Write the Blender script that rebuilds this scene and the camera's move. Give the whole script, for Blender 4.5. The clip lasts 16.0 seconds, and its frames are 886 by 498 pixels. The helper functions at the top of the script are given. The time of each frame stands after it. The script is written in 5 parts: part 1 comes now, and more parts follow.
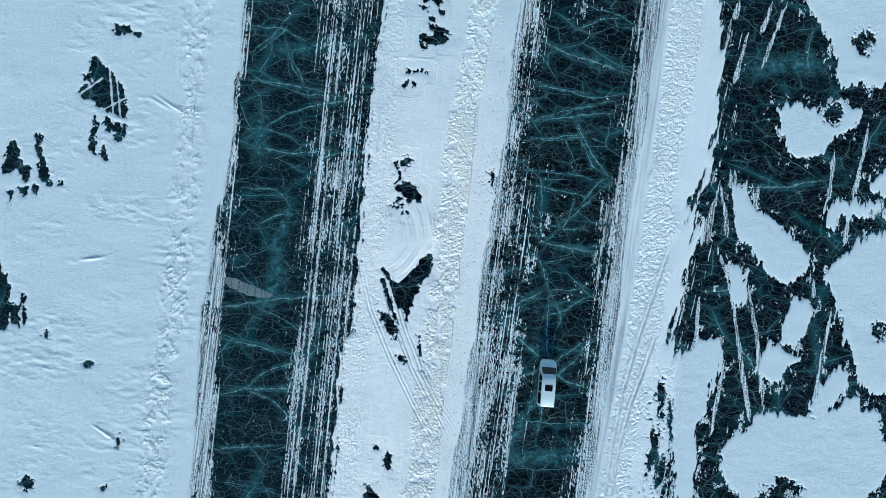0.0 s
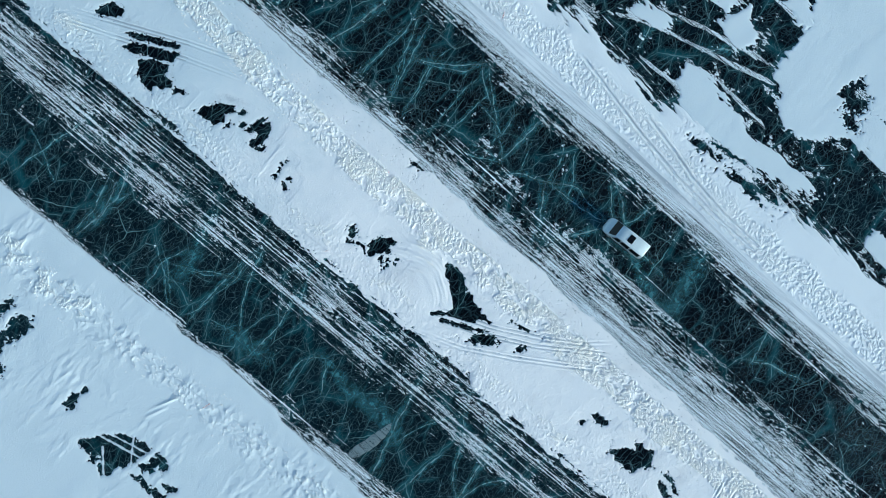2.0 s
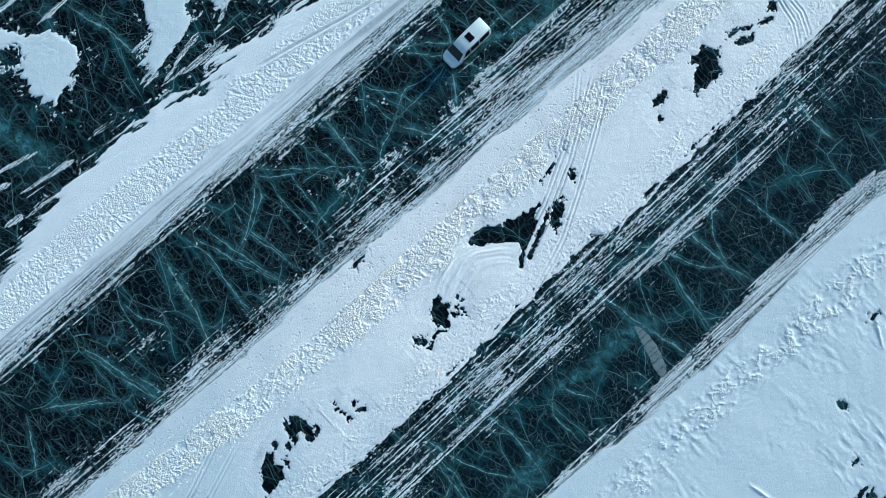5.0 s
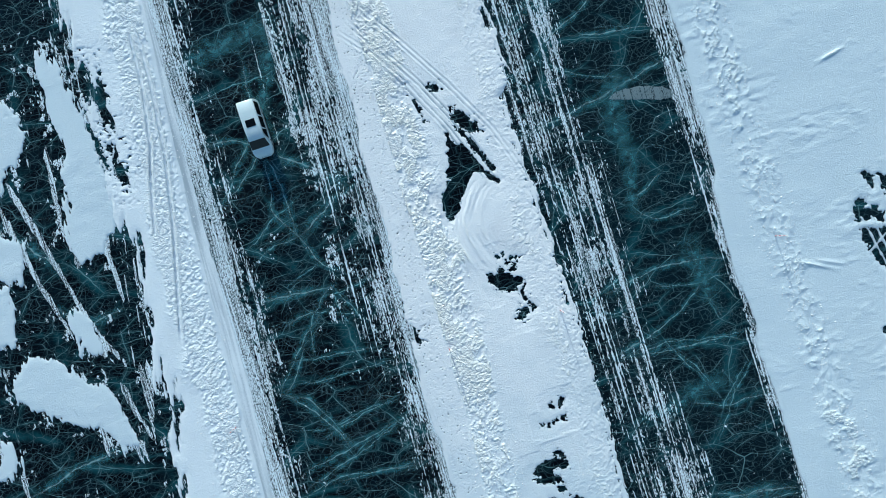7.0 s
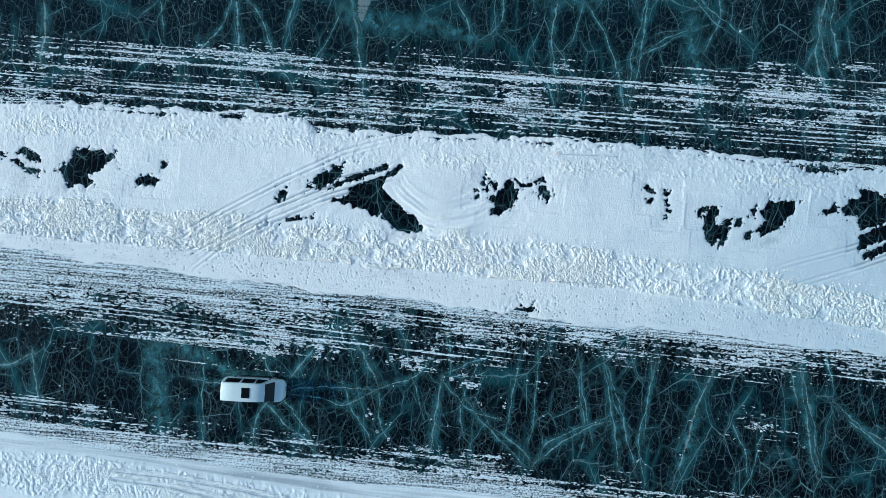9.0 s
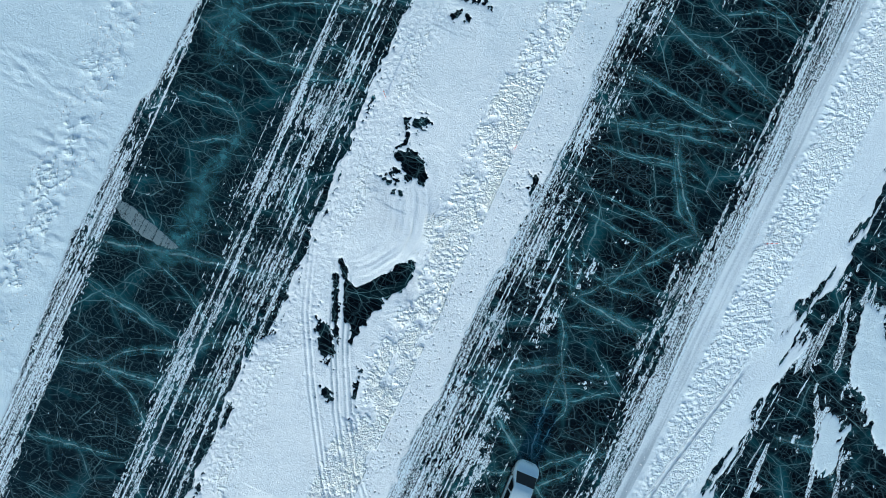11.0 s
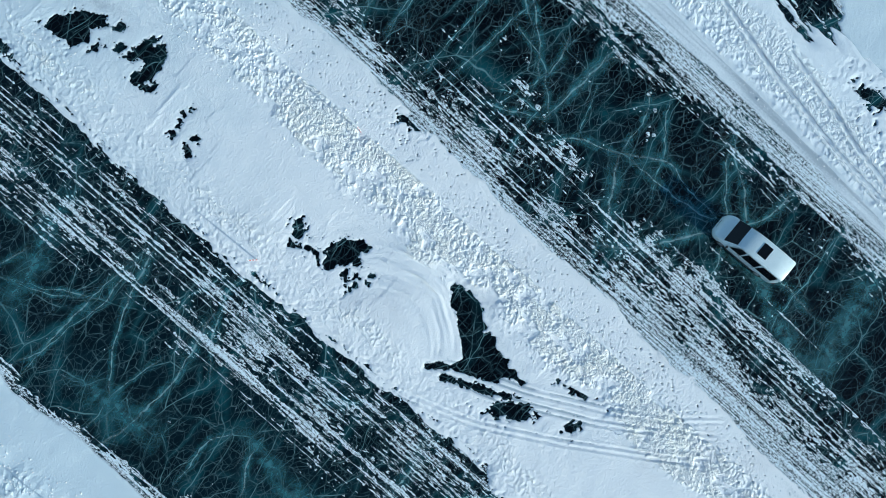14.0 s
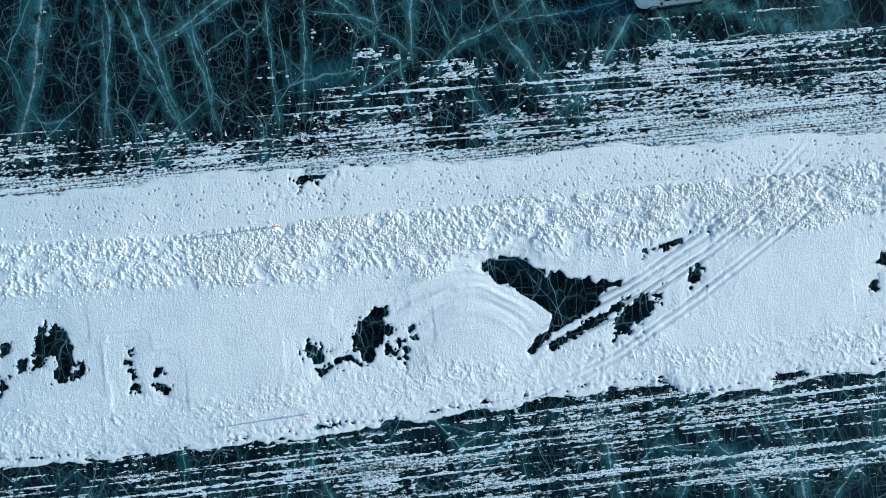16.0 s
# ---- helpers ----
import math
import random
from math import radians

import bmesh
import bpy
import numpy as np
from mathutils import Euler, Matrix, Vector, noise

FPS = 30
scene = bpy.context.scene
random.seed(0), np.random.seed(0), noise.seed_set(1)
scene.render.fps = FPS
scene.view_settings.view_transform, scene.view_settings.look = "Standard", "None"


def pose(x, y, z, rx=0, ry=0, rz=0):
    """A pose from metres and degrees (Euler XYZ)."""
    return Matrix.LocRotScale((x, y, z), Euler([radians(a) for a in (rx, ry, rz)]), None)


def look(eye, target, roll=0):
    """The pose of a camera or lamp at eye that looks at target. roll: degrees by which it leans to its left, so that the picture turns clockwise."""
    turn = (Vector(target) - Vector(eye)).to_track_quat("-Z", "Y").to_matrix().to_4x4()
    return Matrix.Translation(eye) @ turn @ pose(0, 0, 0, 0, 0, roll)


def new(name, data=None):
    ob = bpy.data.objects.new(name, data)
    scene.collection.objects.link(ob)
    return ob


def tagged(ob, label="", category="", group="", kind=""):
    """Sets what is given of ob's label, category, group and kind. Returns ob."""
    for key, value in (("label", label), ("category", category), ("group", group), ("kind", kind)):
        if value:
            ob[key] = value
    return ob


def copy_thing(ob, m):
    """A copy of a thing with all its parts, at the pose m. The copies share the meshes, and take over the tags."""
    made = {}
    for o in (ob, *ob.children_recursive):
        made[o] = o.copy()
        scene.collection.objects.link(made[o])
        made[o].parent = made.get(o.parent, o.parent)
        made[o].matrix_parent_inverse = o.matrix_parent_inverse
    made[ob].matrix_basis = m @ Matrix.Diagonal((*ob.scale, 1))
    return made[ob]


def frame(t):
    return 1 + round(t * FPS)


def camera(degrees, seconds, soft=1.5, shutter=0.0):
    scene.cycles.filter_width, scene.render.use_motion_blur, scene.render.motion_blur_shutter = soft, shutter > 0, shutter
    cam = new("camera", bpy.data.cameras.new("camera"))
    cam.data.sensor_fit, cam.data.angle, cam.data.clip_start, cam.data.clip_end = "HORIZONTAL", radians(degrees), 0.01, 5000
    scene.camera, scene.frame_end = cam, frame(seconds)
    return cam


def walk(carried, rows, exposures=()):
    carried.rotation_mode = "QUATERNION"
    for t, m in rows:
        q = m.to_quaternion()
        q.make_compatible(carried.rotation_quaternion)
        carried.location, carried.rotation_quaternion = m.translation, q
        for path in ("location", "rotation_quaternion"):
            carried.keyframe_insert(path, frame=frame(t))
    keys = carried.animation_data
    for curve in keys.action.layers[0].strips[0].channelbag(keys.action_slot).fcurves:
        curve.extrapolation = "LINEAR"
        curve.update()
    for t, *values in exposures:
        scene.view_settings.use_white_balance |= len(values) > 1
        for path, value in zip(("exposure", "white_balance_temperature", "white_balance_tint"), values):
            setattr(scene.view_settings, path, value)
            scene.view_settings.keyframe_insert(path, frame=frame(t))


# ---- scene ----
PATH = [
    (0, 0.64, -0.31, 60.76, 0.91, -0.30, 366.63),
    (0.5, 0.49, -0.14, 60.20, 0.85, -0.12, 352.19),
    (1, 0.50, 0.15, 59.54, 0.62, 0.15, 338.05),
    (1.5, 0.37, 0.60, 58.88, 0.38, 0.07, 323.19),
    (2, 0.26, 1.24, 58.29, 0.17, -0.17, 310.44),
    (2.5, 0.17, 1.80, 57.49, 0.13, -0.46, 298.18),
    (3, 0.20, 2.22, 56.83, 0.15, -0.61, 285.26),
    (3.2, 0.29, 2.36, 56.61, 0.10, -0.66, 280.58),
    (3.7, 0.51, 2.55, 55.81, 0.07, -0.68, 266.89),
    (4.25, 0.81, 2.58, 54.69, 0.05, -0.65, 250.77),
    (4.8, 1.08, 2.47, 53.46, 0.01, -0.57, 234.02),
    (5.3, 1.21, 2.32, 52.39, -0.06, -0.48, 218.63),
    (5.5, 1.16, 2.21, 52.04, -0.12, -0.40, 212.33),
    (6, 1.20, 2.02, 51.07, -0.27, -0.38, 196.85),
    (6.5, 1.20, 1.66, 50.17, -0.52, -0.41, 180.32),
    (7, 1.12, 1.50, 49.28, -0.57, -0.40, 163.71),
    (7.5, 0.94, 1.54, 48.28, -0.50, -0.27, 147.19),
    (8, 0.89, 1.69, 47.38, -0.30, -0.14, 130.06),
    (8.5, 0.89, 1.82, 46.40, -0.11, 0.03, 112.49),
    (9, 0.95, 1.96, 45.53, -0.02, 0.31, 95.01),
    (9.2, 1.15, 1.93, 45.20, 0.16, 0.29, 88.88),
    (9.7, 1.33, 1.86, 44.25, 0.30, 0.33, 70.82),
    (10.25, 1.41, 1.66, 43.15, 0.40, 0.27, 50.44),
    (10.8, 1.37, 1.44, 42.06, 0.46, 0.14, 31.30),
    (11.3, 1.22, 1.30, 41.12, 0.52, 0.02, 16.60),
    (11.5, 1.09, 1.23, 40.78, 0.60, -0.08, 12.60),
    (12, 0.93, 1.34, 39.78, 0.41, -0.08, -0.06),
    (12.5, 0.86, 1.66, 38.66, -0.03, -0.11, -13.62),
    (13, 0.85, 1.95, 37.57, -0.32, -0.22, -26.08),
    (13.5, 0.80, 2.22, 36.47, -0.45, -0.45, -37.36),
    (14, 0.68, 2.26, 35.35, -0.27, -0.61, -48.38),
    (14.5, 0.49, 2.13, 34.23, 0.12, -0.61, -59.81),
    (15, 0.37, 2.06, 33.08, 0.44, -0.51, -72.02),
    (15.5, 0.31, 2.10, 31.91, 0.64, -0.47, -84.14),
    (16, 0.27, 2.21, 30.77, 0.84, -0.46, -96.06),
]
cam = camera(72.0, 16.0, soft=0.8)
walk(cam, [(t, pose(x, y, z, a, b, turn)) for t, x, y, z, a, b, turn in PATH], [(0.0, 0.45, 5670, -5), (16.0, 0.45, 5670, -5)])

# ---- world and sun: low, from behind the far end of the road ----
SUN_HEIGHT, SUN_TURN = radians(19), radians(178)
world = bpy.data.worlds.new("sky")
scene.world = world
world.use_nodes = True
wn = world.node_tree
sky = wn.nodes.new("ShaderNodeTexSky")
sky.sky_type, sky.sun_disc = "NISHITA", False
sky.sun_elevation, sky.sun_rotation = SUN_HEIGHT, SUN_TURN
sky.altitude, sky.air_density, sky.dust_density, sky.ozone_density = 500, 1.0, 1.0, 1.5
wn.links.new(sky.outputs[0], wn.nodes["Background"].inputs["Color"])
wn.nodes["Background"].inputs["Strength"].default_value = 0.115
sun_data = bpy.data.lights.new("sun", "SUN")
sun_data.energy, sun_data.angle, sun_data.color = 3.1, radians(0.5), (1.0, 0.945, 0.85)
sun = new("sun", sun_data)
sun.matrix_world = look((2.0, -50.0, 50.0 * math.tan(SUN_HEIGHT)), (0, 0, 0))


# ---- node helpers ----
class Nodes:
    def __init__(self, name):
        self.mat = bpy.data.materials.new(name)
        self.mat.use_nodes = True
        self.tree = self.mat.node_tree
        self.bsdf = self.tree.nodes["Principled BSDF"]
        self.coord = self.add("ShaderNodeTexCoord").outputs["Object"]

    def add(self, kind, **values):
        n = self.tree.nodes.new(kind)
        for key, value in values.items():
            n.inputs[key.replace("_", " ")].default_value = value
        return n

    def link(self, a, b):
        self.tree.links.new(a, b)

    def scaled(self, sx, sy, sz=1.0, turn=0.0, source=None):
        n = self.add("ShaderNodeMapping")
        n.inputs["Scale"].default_value = (sx, sy, sz)
        n.inputs["Rotation"].default_value = (0, 0, radians(turn))
        self.link(source or self.coord, n.inputs["Vector"])
        return n.outputs[0]

    def noise(self, vector, scale, detail=4.0, rough=0.55, distortion=0.0):
        n = self.add("ShaderNodeTexNoise", Scale=scale, Detail=detail, Roughness=rough, Distortion=distortion)
        self.link(vector, n.inputs["Vector"])
        return n.outputs["Fac"]

    def ramp(self, fac, stops):
        n = self.add("ShaderNodeValToRGB")
        while len(n.color_ramp.elements) < len(stops):
            n.color_ramp.elements.new(0.5)
        for e, (p, c) in zip(n.color_ramp.elements, stops):
            e.position, e.color = p, (*c, 1) if len(c) == 3 else c
        self.link(fac, n.inputs["Fac"])
        return n.outputs["Color"]

    def span(self, fac, a, b, c=0.0, d=1.0):
        n = self.add("ShaderNodeMapRange")
        n.interpolation_type = "SMOOTHSTEP"
        for key, value in zip(("From Min", "From Max", "To Min", "To Max"), (a, b, c, d)):
            n.inputs[key].default_value = value
        self.link(fac, n.inputs["Value"])
        return n.outputs["Result"]

    def math(self, op, a, b=0.0):
        n = self.add("ShaderNodeMath")
        n.operation = op
        for k, v in enumerate((a, b)):
            if isinstance(v, (int, float)):
                n.inputs[k].default_value = v
            else:
                self.link(v, n.inputs[k])
        return n.outputs[0]

    def mix(self, fac, a, b):
        n = self.add("ShaderNodeMix")
        n.data_type = "RGBA"
        for key, v in ((0, fac), (6, a), (7, b)):
            if isinstance(v, (int, float)):
                n.inputs[key].default_value = v
            elif isinstance(v, tuple):
                n.inputs[key].default_value = (*v, 1)
            else:
                self.link(v, n.inputs[key])
        return n.outputs[2]

    def bump(self, height, strength, distance, under=None):
        n = self.add("ShaderNodeBump", Strength=strength, Distance=distance)
        self.link(height, n.inputs["Height"])
        if under is not None:
            self.link(under, n.inputs["Normal"])
        return n.outputs[0]

    def put(self, **values):
        for key, v in values.items():
            slot = self.bsdf.inputs[key.replace("_", " ")]
            if isinstance(v, (int, float)):
                slot.default_value = v
            elif isinstance(v, tuple):
                slot.default_value = (*v, 1) if len(v) == 3 else v
            else:
                self.link(v, slot)
        return self.mat


def snow_material(name, tint=(0.888, 0.882, 0.89), dirt=(0.72, 0.70, 0.71), dirty=0.5, grain=0.5, lump=0.6, thin=0.0, heap=0.0, sun_tint=0.3, north=0.0):
    n = Nodes(name)
    broad = n.noise(n.coord, 0.22, 5, 0.6)
    fine = n.noise(n.coord, 9.5, 6, 0.65)
    clump = n.noise(n.coord, 1.6, 5, 0.6, 0.3)
    stain = n.math("MULTIPLY", n.span(broad, 0.5, 0.72), dirty)
    col = n.mix(stain, tint, dirt)
    col = n.mix(n.span(fine, 0.6, 0.8, 0, 0.25), col, (0.88, 0.90, 0.92))
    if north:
        # a bluer, darker tone of the snow towards the far end of the road
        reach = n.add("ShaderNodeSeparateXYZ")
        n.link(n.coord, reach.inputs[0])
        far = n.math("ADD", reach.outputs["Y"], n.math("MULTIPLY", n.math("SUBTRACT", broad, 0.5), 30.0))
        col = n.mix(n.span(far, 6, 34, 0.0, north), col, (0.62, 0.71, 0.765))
    grit = n.noise(n.coord, 24.0, 3, 0.7)
    b = n.bump(clump, lump * 0.3, 0.05)
    crease = n.math("ABSOLUTE", n.math("SUBTRACT", n.noise(n.scaled(1.0, 1.5, 1.0, 25), 3.2, 4, 0.6, 0.5), 0.5))
    b = n.bump(crease, grain * 0.6, 0.11, b)
    b = n.bump(fine, grain * 0.85, 0.036, b)
    b = n.bump(grit, grain * 0.5, 0.02, b)
    if heap:
        # thin at its edges, where the dark ice shows through
        low = n.add("ShaderNodeSeparateXYZ")
        n.link(n.coord, low.inputs[0])
        rim = n.math("ADD", low.outputs["Z"], n.math("MULTIPLY", n.math("SUBTRACT", fine, 0.5), 0.03))
        col = n.mix(n.span(rim, 0.004, 0.034), (0.42, 0.47, 0.52), col)
        # broken clods where the snow is heaped
        sep = n.add("ShaderNodeSeparateXYZ")
        n.link(n.coord, sep.inputs[0])
        high = n.span(sep.outputs["Z"], heap, heap + 0.045)
        for size, depth in ((7.0, 0.065), (13.0, 0.04)):
            v = n.add("ShaderNodeTexVoronoi", Scale=size, Randomness=1.0)
            n.link(n.coord, v.inputs["Vector"])
            b = n.bump(n.math("MULTIPLY", n.math("SUBTRACT", 1.0, v.outputs["Distance"]), high), 0.9, depth, b)
        # warm sun highlights on the heaps, put into the colour as a yellow tinge
        col = n.mix(n.math("MULTIPLY", high, n.span(n.noise(n.coord, 0.5, 4), 0.35, 0.65, 0.3 * sun_tint, sun_tint)), col, (0.93, 0.88, 0.77))
    if thin:
        speck = n.noise(n.scaled(1.0, 0.8), 8.0, 6, 0.85)
        scratch = n.noise(n.scaled(7.0, 0.1), 1.0, 5, 0.75)
        cover = n.math("ADD", n.math("MULTIPLY", speck, 0.55), n.math("MULTIPLY", scratch, 0.45))
        n.put(Alpha=n.span(cover, thin - 0.05, thin + 0.045))
    return n.put(Base_Color=col, Roughness=0.75, Specular_IOR_Level=0.25, Normal=b)


def ice_material():
    """Clear dark lake ice: a crackled web of fine frozen cracks at several sizes, teal veils along them and milky clouds."""
    n = Nodes("clear_ice")

    def bend(source, scale, amount, detail):
        warp = n.add("ShaderNodeTexNoise", Scale=scale, Detail=detail)
        n.link(source, warp.inputs["Vector"])
        shift = n.add("ShaderNodeVectorMath")
        shift.operation = "MULTIPLY_ADD"
        n.link(warp.outputs["Color"], shift.inputs[0])
        shift.inputs[1].default_value = (amount, amount, 0.0)
        n.link(source, shift.inputs[2])
        return shift.outputs[0]

    def web(sx, sy, turn, source):
        v = n.add("ShaderNodeTexVoronoi", Scale=1.0)
        v.feature, v.voronoi_dimensions = "DISTANCE_TO_EDGE", "2D"
        n.link(n.scaled(sx, sy, 1, turn, source), v.inputs["Vector"])
        return v.outputs["Distance"]

    def patchy(scale, low, high, floor=0.0):
        return n.span(n.noise(n.coord, scale, 4, 0.6), low, high, floor, 1.0)

    bent = bend(bend(n.coord, 0.35, 1.1, 2.0), 1.6, 0.11, 4.0)
    cloud = n.span(n.noise(n.coord, 0.13, 5, 0.62, 0.5), 0.45, 0.75)
    veil = n.span(n.noise(n.scaled(1.0, 1.6), 0.5, 6, 0.7), 0.46, 0.85)
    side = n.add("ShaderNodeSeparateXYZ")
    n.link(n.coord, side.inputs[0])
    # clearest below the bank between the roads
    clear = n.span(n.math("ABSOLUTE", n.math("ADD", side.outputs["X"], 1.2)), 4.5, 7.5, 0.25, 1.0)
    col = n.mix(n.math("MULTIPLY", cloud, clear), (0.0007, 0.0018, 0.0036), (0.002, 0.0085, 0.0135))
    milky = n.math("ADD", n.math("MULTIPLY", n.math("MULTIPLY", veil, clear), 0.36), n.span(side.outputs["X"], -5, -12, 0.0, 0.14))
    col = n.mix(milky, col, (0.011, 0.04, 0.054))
    long = web(0.13, 0.27, 8, bent)
    wide = web(0.34, 0.62, -14, bent)
    main = web(0.85, 1.75, 5, bent)
    tilted = web(1.15, 0.8, 38, bent)
    fine = web(2.1, 3.0, 28, bent)
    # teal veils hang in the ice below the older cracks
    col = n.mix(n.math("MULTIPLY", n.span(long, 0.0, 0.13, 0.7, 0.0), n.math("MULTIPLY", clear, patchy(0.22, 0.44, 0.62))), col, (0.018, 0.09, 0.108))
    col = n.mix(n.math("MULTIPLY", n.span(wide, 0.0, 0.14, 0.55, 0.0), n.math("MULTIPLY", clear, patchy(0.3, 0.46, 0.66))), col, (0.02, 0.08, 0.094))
    col = n.mix(n.math("MULTIPLY", n.span(main, 0.0, 0.2, 0.3, 0.0), patchy(0.5, 0.4, 0.62)), col, (0.012, 0.034, 0.043))
    # the crackle itself, brighter and fainter by turns and broken along its length
    broken = n.span(n.noise(n.coord, 4.5, 4, 0.7), 0.36, 0.6, 0.3, 1.0)
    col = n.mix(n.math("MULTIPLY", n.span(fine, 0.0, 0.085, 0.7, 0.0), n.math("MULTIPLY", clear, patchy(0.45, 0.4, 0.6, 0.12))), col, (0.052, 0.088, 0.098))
    col = n.mix(n.math("MULTIPLY", n.span(tilted, 0.0, 0.055, 0.75, 0.0), n.math("MULTIPLY", broken, patchy(0.8, 0.42, 0.62))), col, (0.07, 0.115, 0.126))
    col = n.mix(n.math("MULTIPLY", n.span(main, 0.0, 0.055, 0.95, 0.0), n.math("MULTIPLY", broken, patchy(0.7, 0.38, 0.62, 0.1))), col, (0.09, 0.14, 0.152))
    col = n.mix(n.math("MULTIPLY", n.span(wide, 0.0, 0.024, 1.0, 0.0), n.math("MULTIPLY", broken, patchy(0.45, 0.4, 0.6, 0.06))), col, (0.14, 0.235, 0.25))
    col = n.mix(n.math("MULTIPLY", n.span(long, 0.0, 0.010, 0.8, 0.0), patchy(0.2, 0.42, 0.58)), col, (0.17, 0.29, 0.305))
    # dust of snow
    dust = n.math("MULTIPLY", n.span(n.noise(n.coord, 7.0, 5, 0.75), 0.70, 0.76), patchy(0.3, 0.5, 0.7))
    col = n.mix(dust, col, (0.5, 0.56, 0.6))
    # far out the lake lies under wind-packed snow
    place = n.add("ShaderNodeVectorMath")
    place.operation = "LENGTH"
    n.link(n.coord, place.inputs[0])
    far = n.span(place.outputs["Value"], 58, 75)
    drift = n.span(n.noise(n.coord, 0.06, 6, 0.6, 0.4), 0.40, 0.46)
    col = n.mix(n.math("MULTIPLY", far, drift), col, (0.78, 0.81, 0.86))
    b = n.bump(n.noise(n.coord, 1.2, 3), 0.06, 0.02)
    return n.put(Base_Color=col, Roughness=n.span(veil, 0, 1, 0.12, 0.3), IOR=1.31, Specular_IOR_Level=0.35, Normal=b)


def crack_material(name="milky_crack", line=0.8):
    """Milky refrozen crack: densest along its middle, breaking up and fading into the clear ice at the sides."""
    n = Nodes(name)
    uv = n.add("ShaderNodeTexCoord").outputs["UV"]
    sep = n.add("ShaderNodeSeparateXYZ")
    n.link(uv, sep.inputs[0])
    across = n.math("ABSOLUTE", sep.outputs["X"])
    rough = n.noise(n.coord, 1.4, 5, 0.65)
    fine = n.noise(n.coord, 5.0, 4, 0.6)
    core = n.span(across, 0.01, 0.15, line, 0.0)
    halo = n.span(across, 0.0, 1.0, 0.95, 0.0)
    halo = n.math("MULTIPLY", halo, n.span(rough, 0.34, 0.66, 0.1, 1))
    both = n.math("MAXIMUM", n.math("MULTIPLY", core, n.span(fine, 0.36, 0.62, 0.15, 1)), halo)
    both = n.math("MULTIPLY", both, sep.outputs["Y"])
    col = n.mix(core, (0.052, 0.165, 0.19), (0.33, 0.44, 0.455))
    return n.put(Base_Color=col, Roughness=0.4, Alpha=both, Specular_IOR_Level=0.2)


def hair_material():
    n = Nodes("hairline_crack")
    sep = n.add("ShaderNodeSeparateXYZ")
    n.link(n.add("ShaderNodeTexCoord").outputs["UV"], sep.inputs[0])
    f = n.noise(n.coord, 2.5, 4, 0.6)
    col = n.mix(n.span(n.noise(n.coord, 0.2, 3), 0.4, 0.6), (0.21, 0.30, 0.325), (0.145, 0.27, 0.305))
    return n.put(Base_Color=col, Roughness=0.5, Alpha=n.math("MULTIPLY", sep.outputs["Y"], n.span(f, 0.25, 0.65, 0.25, 1)), Specular_IOR_Level=0.1)


def plain_material(name, color, rough, metal=0.0, var=0.12, coat=0.0, shine=0.5):
    n = Nodes(name)
    f = n.noise(n.coord, 3.0, 6, 0.65)
    dark = tuple(c * (1 - var) for c in color)
    col = n.mix(n.span(f, 0.35, 0.7), color, dark)
    return n.put(Base_Color=col, Roughness=n.span(f, 0.3, 0.7, rough * 0.85, min(1, rough * 1.15)), Metallic=metal, Coat_Weight=coat, Specular_IOR_Level=shine)


SNOW = snow_material("packed_snow", grain=0.85, lump=0.9, heap=0.12, sun_tint=0.55, north=0.85)
SNOW_SCRAPED = snow_material("scraped_snow_bank", (0.83, 0.865, 0.895), (0.72, 0.75, 0.78), grain=0.85, lump=0.4, heap=0.12, sun_tint=0.12)
SNOW_FIELD = snow_material("wind_packed_snow", (0.69, 0.765, 0.81), (0.64, 0.72, 0.765), 0.6, 0.85, 0.7, 0.0, 0.105)
CLODS = snow_material("snow_clods", (0.90, 0.89, 0.87), (0.83, 0.80, 0.73), 0.7, 0.6, 0.5)
FILM = snow_material("thin_scraped_snow", (0.77, 0.84, 0.89), (0.60, 0.68, 0.74), 0.6, 0.5, 0.3, 0.49)
FROST = snow_material("grey_frost", (0.17, 0.22, 0.24), (0.12, 0.17, 0.19), 0.8, 0.3, 0.2, 0.45)
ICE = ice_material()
CRACK = crack_material()
HAZE = crack_material("milky_haze", 0.08)
HAIR = hair_material()

# ---- shape helpers ----
def part(name, bm, material, parent, label=""):
    me = bpy.data.meshes.new(name)
    bm.to_mesh(me)
    bm.free()
    me.materials.append(material)
    ob = new(name, me)
    ob.parent = parent
    if label:
        ob["label"] = label
    return ob


def mesh_object(name, verts, faces, material, smooth=True, uv=None):
    """One object from arrays of vertices (n, 3) and lists of faces with 3, 4 or more corners."""
    me = bpy.data.meshes.new(name)
    verts = np.asarray(verts, np.float32)
    sizes = np.array([len(f) for f in faces], np.int32)
    loops = np.fromiter((i for f in faces for i in f), np.int32, int(sizes.sum()))
    fill_mesh(me, verts, loops, sizes, smooth)
    if uv is not None:
        layer = me.uv_layers.new(name="across")
        layer.data.foreach_set("uv", np.asarray(uv, np.float32)[loops].ravel())
    me.materials.append(material)
    return new(name, me)


def fill_mesh(me, verts, loops, sizes, smooth=True):
    me.vertices.add(len(verts))
    me.vertices.foreach_set("co", verts.astype(np.float32).ravel())
    me.loops.add(len(loops))
    me.loops.foreach_set("vertex_index", loops.astype(np.int32))
    me.polygons.add(len(sizes))
    me.polygons.foreach_set("loop_start", np.concatenate([[0], np.cumsum(sizes)[:-1]]).astype(np.int32))
    me.polygons.foreach_set("use_smooth", np.full(len(sizes), smooth))
    me.update(calc_edges=True)
    me.validate()


def lattice(seed):
    return np.random.RandomState(seed).rand(256, 256)


